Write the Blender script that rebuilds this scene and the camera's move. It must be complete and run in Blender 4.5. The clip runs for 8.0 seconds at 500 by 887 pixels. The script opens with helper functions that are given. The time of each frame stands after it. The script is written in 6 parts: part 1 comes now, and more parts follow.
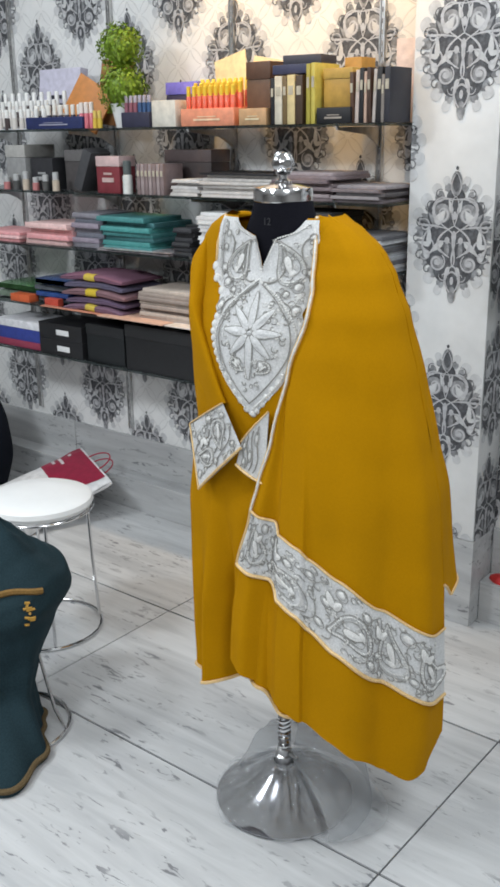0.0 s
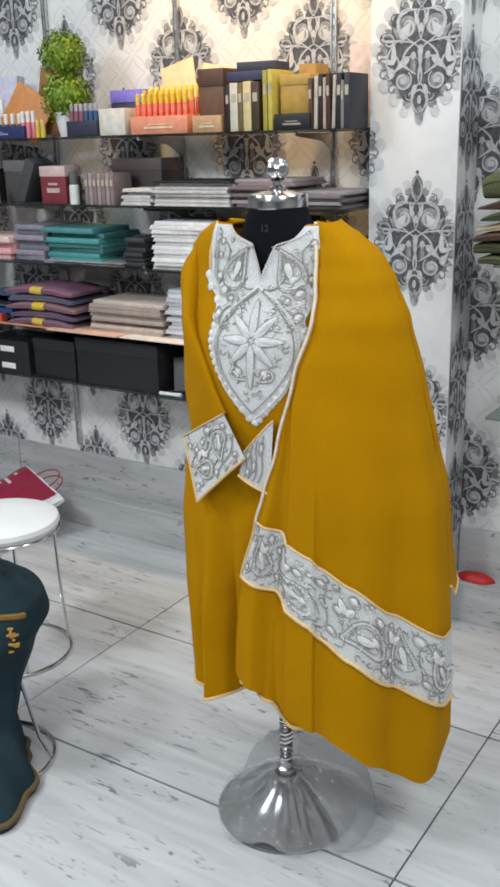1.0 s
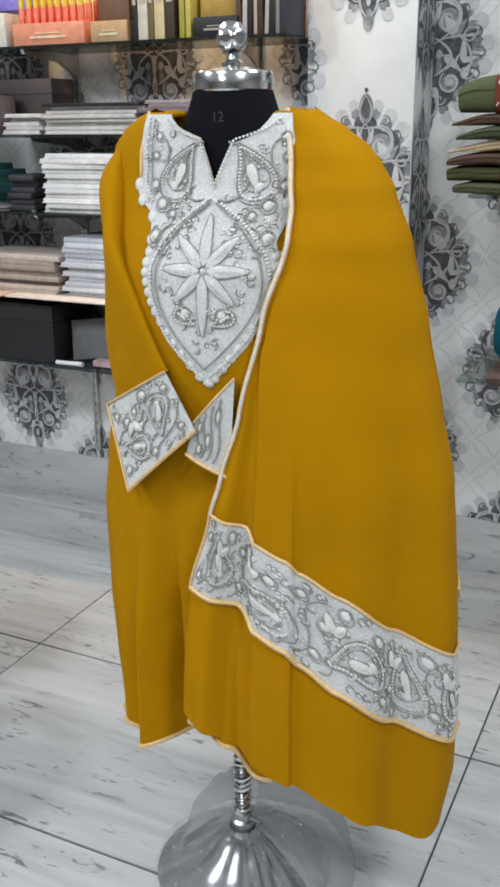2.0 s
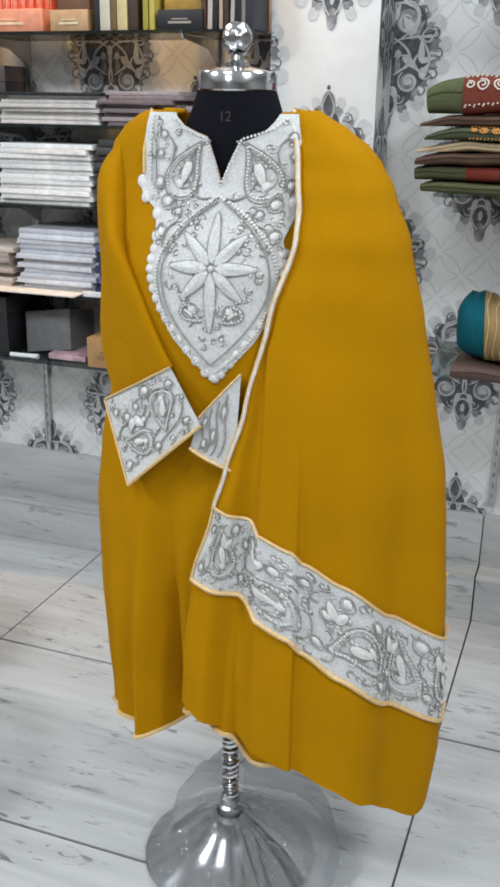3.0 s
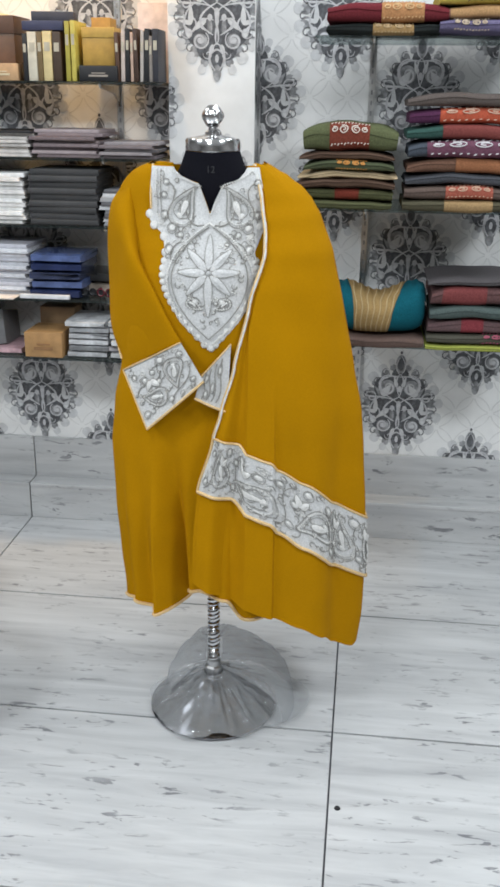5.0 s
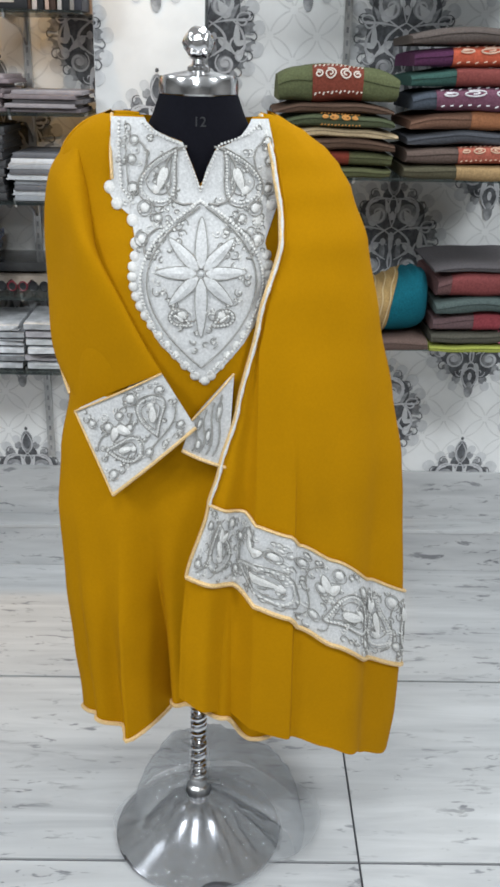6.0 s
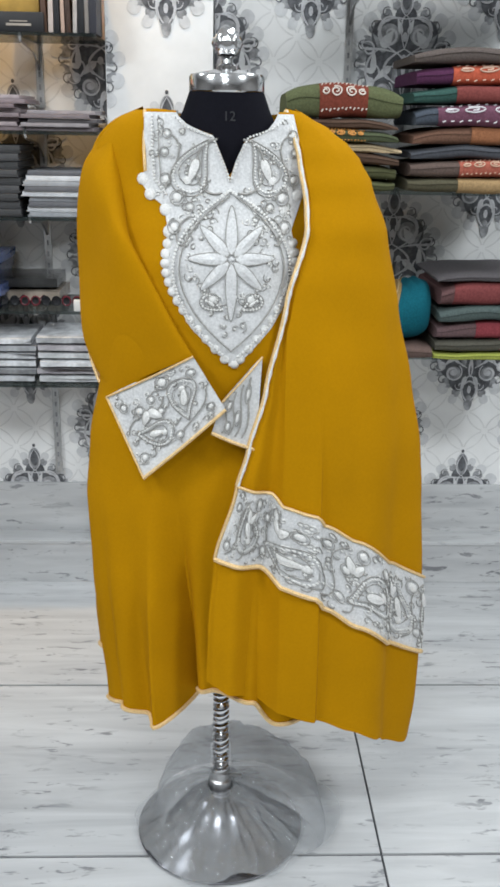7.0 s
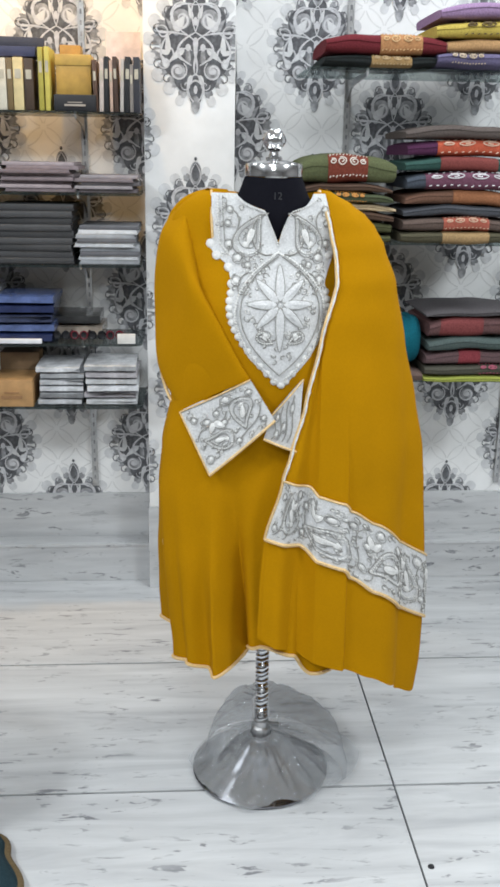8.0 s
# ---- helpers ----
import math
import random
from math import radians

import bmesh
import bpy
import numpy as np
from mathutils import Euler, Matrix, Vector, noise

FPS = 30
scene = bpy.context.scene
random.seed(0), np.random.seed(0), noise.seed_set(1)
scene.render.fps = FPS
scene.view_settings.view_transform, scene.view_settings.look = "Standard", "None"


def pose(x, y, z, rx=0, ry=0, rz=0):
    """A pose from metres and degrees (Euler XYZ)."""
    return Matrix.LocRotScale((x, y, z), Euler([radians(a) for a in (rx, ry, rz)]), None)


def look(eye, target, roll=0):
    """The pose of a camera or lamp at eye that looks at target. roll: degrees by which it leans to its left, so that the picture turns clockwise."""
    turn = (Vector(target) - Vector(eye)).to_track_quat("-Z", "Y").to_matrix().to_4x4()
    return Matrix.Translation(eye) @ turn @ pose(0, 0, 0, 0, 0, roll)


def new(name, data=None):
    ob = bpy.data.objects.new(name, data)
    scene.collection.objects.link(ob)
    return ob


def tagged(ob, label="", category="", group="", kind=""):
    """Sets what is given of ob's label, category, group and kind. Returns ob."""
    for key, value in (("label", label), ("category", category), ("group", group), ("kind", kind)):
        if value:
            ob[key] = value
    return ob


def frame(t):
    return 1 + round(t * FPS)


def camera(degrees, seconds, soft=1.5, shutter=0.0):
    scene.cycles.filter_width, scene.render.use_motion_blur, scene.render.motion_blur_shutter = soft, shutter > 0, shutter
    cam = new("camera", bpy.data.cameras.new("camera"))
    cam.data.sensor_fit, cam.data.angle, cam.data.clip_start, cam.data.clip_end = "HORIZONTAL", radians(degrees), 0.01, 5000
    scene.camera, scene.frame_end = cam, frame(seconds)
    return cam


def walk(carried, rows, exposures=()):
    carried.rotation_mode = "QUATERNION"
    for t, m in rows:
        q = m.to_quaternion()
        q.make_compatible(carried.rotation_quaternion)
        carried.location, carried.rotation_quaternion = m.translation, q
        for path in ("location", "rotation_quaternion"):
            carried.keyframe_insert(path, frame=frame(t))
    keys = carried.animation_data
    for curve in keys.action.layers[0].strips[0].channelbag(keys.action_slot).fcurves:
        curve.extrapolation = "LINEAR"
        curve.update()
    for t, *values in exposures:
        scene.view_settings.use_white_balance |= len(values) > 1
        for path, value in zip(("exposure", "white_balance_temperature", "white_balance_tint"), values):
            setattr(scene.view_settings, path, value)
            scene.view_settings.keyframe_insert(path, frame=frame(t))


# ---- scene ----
cam = camera(29.37, 8.0, soft=2.9)

PATH = [
    (0, (2.071, -2.06, 1.545), (0.871, -0.585, 0.925), -0.8),
    (0.5, (1.993, -2.108, 1.538), (0.855, -0.584, 0.919), -0.9),
    (1, (1.896, -2.151, 1.544), (0.852, -0.557, 0.936), -1.5),
    (1.5, (1.812, -2.206, 1.54), (0.918, -0.528, 0.919), -1.2),
    (2, (1.555, -1.828, 1.375), (0.734, -0.121, 0.731), -0.55),
    (2.2, (1.563, -1.782, 1.402), (0.707, -0.128, 0.673), -0.76),
    (3.3, (1.402, -2.106, 1.391), (0.841, -0.299, 0.744), 0.24),
    (3.5, (1.443, -2.290, 1.456), (0.911, -0.479, 0.797), -0.84),
    (4, (1.426, -2.521, 1.523), (0.991, -0.694, 0.836), -1.8),
    (4.5, (1.325, -2.574, 1.516), (1.001, -0.733, 0.807), -0.3),
    (5, (1.231, -2.637, 1.52), (1.013, -0.769, 0.842), 0.7),
    (5.2, (1.205, -2.645, 1.519), (1.008, -0.774, 0.84), 0.8),
    (6.3, (0.917, -1.881, 1.370), (0.982, -0.028, 0.619), 1.32),
    (6.5, (0.959, -1.986, 1.314), (0.956, -0.100, 0.650), 0.88),
    (7, (0.883, -2.102, 1.371), (0.949, -0.208, 0.732), 1.06),
    (7.5, (0.816, -2.5, 1.476), (0.89, -0.593, 0.875), 0.7),
    (8, (0.713, -2.523, 1.461), (0.845, -0.615, 0.878), 1.0),
]
walk(cam, [(t, look(eye, target, roll)) for t, eye, target, roll in PATH], [(0, 0.20), (2.2, 0.20), (3.4, 0.30), (4.2, 0.24), (5.2, 0.24), (6.3, 0.38), (8, 0.38)])

# ---- world, lights, exposure ----
world = bpy.data.worlds.new("world")
scene.world = world
world.use_nodes = True
world.node_tree.nodes["Background"].inputs[0].default_value = (0.75, 0.8, 0.9, 1)
world.node_tree.nodes["Background"].inputs[1].default_value = 0.05
CEIL = 2.75


def lamp(name, where, size, power, colour, aim=None):
    d = bpy.data.lights.new(name, "AREA")
    d.shape, d.size, d.size_y, d.energy, d.color = "RECTANGLE", size[0], size[1], power, colour
    ob = new(name, d)
    ob.matrix_world = look(where, aim or (where[0], where[1] + 0.001, 0))
    return ob


PANELS = [(0.6, -2.1, 15), (2.6, -1.9, 40), (-1.0, -1.9, 46), (0.6, -3.7, 30), (2.35, -0.3, 14), (1.25, -0.12, 9), (-0.2, -0.2, 5), (-1.2, -0.3, 5)]
for px, py, watts in PANELS:
    lamp("ceiling_panel_light", (px, py, CEIL - 0.035), (0.58, 0.58), watts, (0.90, 0.96, 1.0))
for px in (-0.15, 0.40):
    d = bpy.data.lights.new("shelf_spot_light", "SPOT")
    d.energy, d.color, d.spot_size, d.spot_blend, d.shadow_soft_size = 27, (1.0, 0.60, 0.20), radians(75), 0.9, 0.03
    new("shelf_spot_light", d).matrix_world = look((px, 0.36, 2.55), (px, 0.6, 1.75))


# ---- materials ----
def nodes(name):
    m = bpy.data.materials.new(name)
    m.use_nodes = True
    t = m.node_tree
    return m, t, t.nodes["Principled BSDF"], t.links


def ramp(t, fac, stops):
    r = t.nodes.new("ShaderNodeValToRGB")
    e = r.color_ramp.elements
    while len(e) < len(stops):
        e.new(0.5)
    for el, (p, c) in zip(e, stops):
        el.position, el.color = p, (*c, 1)
    t.links.new(fac, r.inputs[0])
    return r.outputs[0]


def noise_tex(t, scale, detail=4, stretch=(1, 1, 1), rough=0.55):
    co, mp, n = (t.nodes.new(k) for k in ("ShaderNodeTexCoord", "ShaderNodeMapping", "ShaderNodeTexNoise"))
    mp.inputs["Scale"].default_value = stretch
    n.inputs["Scale"].default_value, n.inputs["Detail"].default_value, n.inputs["Roughness"].default_value = scale, detail, rough
    t.links.new(co.outputs["Object"], mp.inputs[0])
    t.links.new(mp.outputs[0], n.inputs["Vector"])
    return n.outputs["Fac"]


def mix(t, kind, fac, a, b):
    m = t.nodes.new("ShaderNodeMix")
    m.data_type, m.blend_type = "RGBA", kind
    for sock, v in ((m.inputs[0], fac), (m.inputs[6], a), (m.inputs[7], b)):
        if hasattr(v, "links"):
            t.links.new(v, sock)
        else:
            sock.default_value = v if isinstance(v, (int, float)) else (*v, 1)
    return m.outputs[2]


def bump(t, bsdf, height, strength, distance=0.002):
    b = t.nodes.new("ShaderNodeBump")
    b.inputs["Strength"].default_value, b.inputs["Distance"].default_value = strength, distance
    t.links.new(height, b.inputs["Height"])
    t.links.new(b.outputs[0], bsdf.inputs["Normal"])


def plain(name, colour, rough=0.5, metal=0.0, vary=0.25, scale=30, relief=0.15, fine=300, stretch=(1, 1, 1), shift=0.0):
    """A surface with colour varied at two scales, fine relief, and a shift from object to object."""
    m, t, b, l = nodes(name)
    dark = tuple(c * (1 - vary) for c in colour)
    light = tuple(min(1, c * (1 + vary * 0.5)) for c in colour)
    col = ramp(t, noise_tex(t, scale, 5, stretch), [(0.3, dark), (0.7, light)])
    col = mix(t, "MULTIPLY", 0.5 * vary, col, ramp(t, noise_tex(t, scale * 0.13, 3), [(0.3, (0.5, 0.5, 0.5)), (0.65, (1, 1, 1))]))
    if shift:
        oi = t.nodes.new("ShaderNodeObjectInfo")
        col = mix(t, "MULTIPLY", 1.0, col, ramp(t, oi.outputs["Random"], [(0, (1 - shift,) * 3), (1, (1, 1, 1))]))
    l.new(col, b.inputs["Base Color"])
    b.inputs["Roughness"].default_value, b.inputs["Metallic"].default_value = rough, metal
    if relief:
        bump(t, b, noise_tex(t, fine, 3, stretch), relief, 0.001)
    return m


def marble(name, shift=True):
    m, t, b, l = nodes(name)
    oi, co, add = (t.nodes.new(k) for k in ("ShaderNodeObjectInfo", "ShaderNodeTexCoord", "ShaderNodeVectorMath"))
    com = t.nodes.new("ShaderNodeCombineXYZ")
    mul = t.nodes.new("ShaderNodeMath")
    mul.operation, mul.inputs[1].default_value = "MULTIPLY", 37.0
    l.new(oi.outputs["Random"], mul.inputs[0])
    for k in range(3):
        l.new(mul.outputs[0], com.inputs[k])
    l.new(co.outputs["Object"], add.inputs[0])
    l.new(com.outputs[0], add.inputs[1])

    def streak(scale, stretch, detail, rough, dist=0.0):
        mp = t.nodes.new("ShaderNodeMapping")
        mp.inputs["Scale"].default_value = stretch
        l.new(add.outputs[0], mp.inputs[0])
        n = t.nodes.new("ShaderNodeTexNoise")
        for k, v in (("Scale", scale), ("Detail", detail), ("Roughness", rough), ("Distortion", dist)):
            n.inputs[k].default_value = v
        l.new(mp.outputs[0], n.inputs["Vector"])
        return n.outputs["Fac"]
    base = ramp(t, streak(5, (0.35, 3.2, 3.2), 6, 0.6, 0.6), [(0.32, (0.42, 0.425, 0.435)), (0.5, (0.515, 0.52, 0.525)), (0.66, (0.59, 0.595, 0.60))])
    dash = ramp(t, streak(13, (1.0, 4.2, 4.2), 3, 0.65, 0.7), [(0.0, (1, 1, 1)), (0.59, (1, 1, 1)), (0.645, (0.42, 0.42, 0.44))])
    gate = ramp(t, streak(3.5, (1, 1.5, 1.5), 3, 0.6), [(0.42, (0, 0, 0)), (0.6, (1, 1, 1))])
    sep = t.nodes.new("ShaderNodeRGBToBW")
    l.new(gate, sep.inputs[0])
    col = mix(t, "MULTIPLY", sep.outputs[0], base, dash)
    l.new(col, b.inputs["Base Color"])
    b.inputs["Roughness"].default_value = 0.3
    b.inputs["Specular IOR Level"].default_value = 0.45
    return m


def cloth(name, colour, weave=900, sheen=0.25, vary=0.12, shift=0.0):
    m, t, b, l = nodes(name)
    col = ramp(t, noise_tex(t, 220, 4), [(0.3, tuple(c * (1 - vary) for c in colour)), (0.7, tuple(min(1, c * (1 + vary)) for c in colour))])
    col = mix(t, "MULTIPLY", 0.35, col, ramp(t, noise_tex(t, 7, 4), [(0.3, (0.75, 0.75, 0.75)), (0.65, (1, 1, 1))]))
    if shift:
        oi = t.nodes.new("ShaderNodeObjectInfo")
        col = mix(t, "MULTIPLY", 1.0, col, ramp(t, oi.outputs["Random"], [(0, (1 - shift,) * 3), (1, (1, 1, 1))]))
    l.new(col, b.inputs["Base Color"])
    b.inputs["Roughness"].default_value = 0.9
    b.inputs["Specular IOR Level"].default_value = 0.08
    b.inputs["Sheen Weight"].default_value = sheen
    b.inputs["Sheen Tint"].default_value = (*[min(1, c * 1.6 + 0.05) for c in colour], 1)
    bump(t, b, noise_tex(t, weave, 2), 0.25, 0.0008)
    return m


MARBLE = marble("marble_tile")
GROUT = plain("dark_grout", (0.10, 0.10, 0.11), 0.9)
WALLPAPER = plain("white_wallpaper", (0.83, 0.83, 0.825), 0.55, vary=0.06, scale=14, relief=0.12, fine=420)
TRELLIS = plain("pale_trellis_print", (0.73, 0.73, 0.725), 0.45, vary=0.1)
PRINT_DARK = plain("charcoal_print", (0.115, 0.118, 0.130), 0.5, vary=0.6, scale=60, relief=0.1)
PRINT_MID = plain("grey_print", (0.35, 0.355, 0.37), 0.5, vary=0.6, scale=45, relief=0.1)
PRINT_PALE = plain("pale_grey_print", (0.655, 0.66, 0.67), 0.5, vary=0.15, scale=40, relief=0.1)
PRINT_SILVER = plain("silver_print", (0.60, 0.60, 0.62), 0.35, 0.25, vary=0.2, scale=60, relief=0.1)
PLASTER = plain("white_plaster", (0.78, 0.78, 0.77), 0.8, vary=0.05, scale=3)
# Dark tone for the added walls out of view, chosen for the base's reflections.
DARKWALL = plain("dark_unseen_wall", (0.24, 0.23, 0.22), 0.8, vary=0.1, scale=3)
CHROME = plain("chrome", (0.74, 0.74, 0.75), 0.15, 1.0, vary=0.08, scale=12, relief=0.03, fine=40)
BASE_STEEL = plain("polished_base_steel", (0.30, 0.30, 0.32), 0.14, 1.0, vary=0.25, scale=9, relief=0.05, fine=25)
STEEL = plain("brushed_steel", (0.62, 0.62, 0.62), 0.3, 1.0, vary=0.2, scale=50)
BLACKFORM = cloth("black_jersey", (0.008, 0.008, 0.012), sheen=0.1)
MUSTARD = cloth("mustard_wool", (0.425, 0.197, 0.0004), weave=1400, sheen=0.0, vary=0.035)
GOLD = plain("gold_thread", (0.80, 0.55, 0.26), 0.5, 0.15, vary=0.35, scale=500, relief=0.5, fine=900)
SILVER = plain("silver_embroidery", (0.65, 0.65, 0.65), 0.6, 0.0, vary=0.22, scale=260, relief=0.6, fine=700)
SILVER_BRIGHT = plain("bright_silver_thread", (0.73, 0.72, 0.70), 0.45, 0.0, vary=0.2, scale=400, relief=0.6, fine=900)
# Darker silver for outline cords; the shade between stitches is put into its colour.
SILVER_DARK = plain("gap_shade_thread", (0.33, 0.32, 0.30), 0.7, vary=0.3, scale=200, relief=0.4)
WHITE_PAINT = plain("white_vinyl", (0.82, 0.82, 0.81), 0.4, vary=0.05, scale=8)


def glass(name, colour, through_colour, body):
    m, t, b, l = nodes(name)
    col = ramp(t, noise_tex(t, 6, 3), [(0.3, tuple(c * 0.8 for c in colour)), (0.7, colour)])
    l.new(col, b.inputs["Base Color"])
    b.inputs["Roughness"].default_value = 0.06
    tr, mx = t.nodes.new("ShaderNodeBsdfTransparent"), t.nodes.new("ShaderNodeMixShader")
    tr.inputs[0].default_value, mx.inputs[0].default_value = (*through_colour, 1), body
    l.new(tr.outputs[0], mx.inputs[1])
    l.new(b.outputs[0], mx.inputs[2])
    l.new(mx.outputs[0], t.nodes["Material Output"].inputs[0])
    return m


GLASSDARK = glass("smoked_glass", (0.04, 0.05, 0.05), (0.62, 0.66, 0.66), 0.42)
CLEARGLASS = glass("grey_glass", (0.15, 0.18, 0.18), (0.8, 0.86, 0.85), 0.3)


# ---- building helpers ----
def obj(name, bm, material, parent=None, label="", smooth=True):
    me = bpy.data.meshes.new(name)
    bm.to_mesh(me)
    bm.free()
    for mm in (material if isinstance(material, (list, tuple)) else [material]):
        me.materials.append(mm)
    if smooth:
        me.polygons.foreach_set("use_smooth", [True] * len(me.polygons))
        me.set_sharp_from_angle(angle=radians(38))
    ob = new(name, me)
    if parent:
        ob.parent = parent
    if label:
        ob["label"] = label
    return ob


part = obj


def empty(name, where, label, category, group="", kind="", rz=0):
    ob = new(name)
    ob.matrix_world = pose(*where, 0, 0, rz)
    return tagged(ob, label, category, group, kind)


def add_box(bm, lo, hi, bevel=0.0, mat=0, turn=None):
    v = bmesh.ops.create_cube(bm, size=1)["verts"]
    for p in v:
        p.co = Vector([lo[k] + (p.co[k] + 0.5) * (hi[k] - lo[k]) for k in range(3)])
        if turn:
            p.co = turn @ p.co
    fs = {f for p in v for f in p.link_faces}
    for f in fs:
        f.material_index = mat
    if bevel:
        es = list({e for p in v for e in p.link_edges})
        r = bmesh.ops.bevel(bm, geom=es, offset=bevel, segments=2, profile=0.6, affect="EDGES")
        for f in r["faces"]:
            f.material_index = mat
    return bm


def box(lo, hi, bevel=0.0):
    return add_box(bmesh.new(), lo, hi, bevel)


def add_tube(bm, pts, r, seg=8, mat=0, closed=False):
    pts = [Vector(p) for p in pts]
    n, rings = len(pts), []
    up = None
    for i, p in enumerate(pts):
        a, b = pts[(i - 1) % n if closed else max(i - 1, 0)], pts[(i + 1) % n if closed else min(i + 1, n - 1)]
        d = (b - a).normalized()
        up = (up - d * up.dot(d)).normalized() if up and (up - d * up.dot(d)).length > 1e-4 else d.orthogonal().normalized()
        s = d.cross(up)
        rr = r(i / (n - 1)) if callable(r) else r
        rings.append([bm.verts.new(p + rr * (math.cos(q) * up + math.sin(q) * s)) for q in [2 * math.pi * k / seg for k in range(seg)]])
    for i in range(n if closed else n - 1):
        A, B = rings[i], rings[(i + 1) % n]
        for k in range(seg):
            bm.faces.new((A[k], A[(k + 1) % seg], B[(k + 1) % seg], B[k])).material_index = mat
    if not closed:
        bm.faces.new(rings[0][::-1]).material_index = mat
        bm.faces.new(rings[-1]).material_index = mat
    return bm


def lathe(profile, seg=48, bm=None, mat=0, centre=(0, 0)):
    bm = bm or bmesh.new()
    rings = []
    for r, z in profile:
        if r < 1e-6:
            rings.append([bm.verts.new((centre[0], centre[1], z))])
        else:
            rings.append([bm.verts.new((centre[0] + r * math.cos(a), centre[1] + r * math.sin(a), z)) for a in [2 * math.pi * k / seg for k in range(seg)]])
    for A, B in zip(rings, rings[1:]):
        for k in range(seg):
            j = (k + 1) % seg
            q = [A[0]] if len(A) == 1 else [A[k], A[j]]
            q += [B[0]] if len(B) == 1 else [B[j], B[k]]
            if len(q) > 2:
                bm.faces.new(q).material_index = mat
    return bm


def sheet(fn, nu, nv, thick=0.0, mat=0, bm=None):
    """A sheet of nu by nv cells through fn(u, v), with a back face when thick."""
    bm = bm or bmesh.new()
    g = [[bm.verts.new(fn(i / nu, j / nv)) for j in range(nv + 1)] for i in range(nu + 1)]
    fs = [bm.faces.new((g[i][j], g[i + 1][j], g[i + 1][j + 1], g[i][j + 1])) for i in range(nu) for j in range(nv)]
    for f in fs:
        f.material_index = mat
    if thick:
        bm.normal_update()
        bmesh.ops.solidify(bm, geom=fs, thickness=thick)
    return bm


def smooth_step(a, b, x):
    x = min(1, max(0, (x - a) / (b - a)))
    return x * x * (3 - 2 * x)


def lerp_table(table, x):
    for (x0, y0), (x1, y1) in zip(table, table[1:]):
        if x <= x1:
            k = min(1, max(0, (x - x0) / (x1 - x0)))
            k = k * k * (3 - 2 * k) * 0.5 + k * 0.5
            return y0 + (y1 - y0) * k
    return table[-1][1]


# ---- structure ----
WALL, FRONT, LEDGE_Y, LEDGE_Z, SKIRT = 0.69, 0.54, 0.60, 0.142, 0.300
PX0, PX1 = 0.586, 0.862
X0, X1, Y0 = -3.0, 4.2, -5.4

tagged(obj("floor", box((X0, Y0, -0.12), (X1, LEDGE_Y + 0.3, -0.006)), GROUT), "dark grout bed under pale marble-look floor tiles", "floor", kind="structure")
floor = bpy.data.objects["floor"]
wall_n = tagged(obj("wall_north", box((X0, WALL, 0), (X1, WALL + 0.15, CEIL)), WALLPAPER), "white wallpapered wall with grey damask print", "wall", kind="structure")
pillar = tagged(obj("pillar", box((PX0, FRONT, SKIRT), (PX1, WALL - 0.001, CEIL), 0.002), WALLPAPER), "square wall pillar papered in white and charcoal damask", "pillar", kind="structure")
# Unseen side and back walls, added to close the room and reflect dark.
for nm, lo, hi in (("wall_west", (X0 - 0.15, Y0, 0), (X0, WALL, CEIL)), ("wall_east", (X1, Y0, 0), (X1 + 0.15, WALL, CEIL)), ("wall_south", (X0, Y0 - 0.15, 0), (X1, Y0, CEIL))):
    tagged(obj(nm, box(lo, hi), DARKWALL), "plain dark wall out of view, added to darken reflections", "wall", kind="structure")
tagged(obj("ceiling", box((X0, Y0, CEIL), (X1, WALL + 0.15, CEIL + 0.12)), PLASTER), "plain white flat ceiling", "ceiling", kind="structure")
ledge = tagged(obj("ledge", box((X0, LEDGE_Y + 0.012, 0), (PX0 - 0.004, WALL, LEDGE_Z - 0.012)), GROUT), "low marble-clad plinth along the wall base", "ledge", kind="structure")
ledge2 = tagged(obj("ledge", box((PX1 + 0.004, LEDGE_Y + 0.012, 0), (X1, WALL, LEDGE_Z - 0.012)), GROUT), "low marble-clad plinth along the wall base", "ledge", kind="structure")


# ---- damask wallpaper motif ----
def spiral(cx, cz, r, turns, start, hand, n=22, r1=0.18):
    return [(cx + r * (1 - (1 - r1) * k / n) * math.cos(start + hand * turns * 2 * math.pi * k / n), cz + r * (1 - (1 - r1) * k / n) * math.sin(start + hand * turns * 2 * math.pi * k / n)) for k in range(n + 1)]


def bez(p0, p1, p2, p3, n=12):
    return [tuple(((1 - k) ** 3) * a + 3 * k * (1 - k) ** 2 * b + 3 * k * k * (1 - k) * c + k ** 3 * d for a, b, c, d in zip(p0, p1, p2, p3)) for k in [i / n for i in range(n + 1)]]


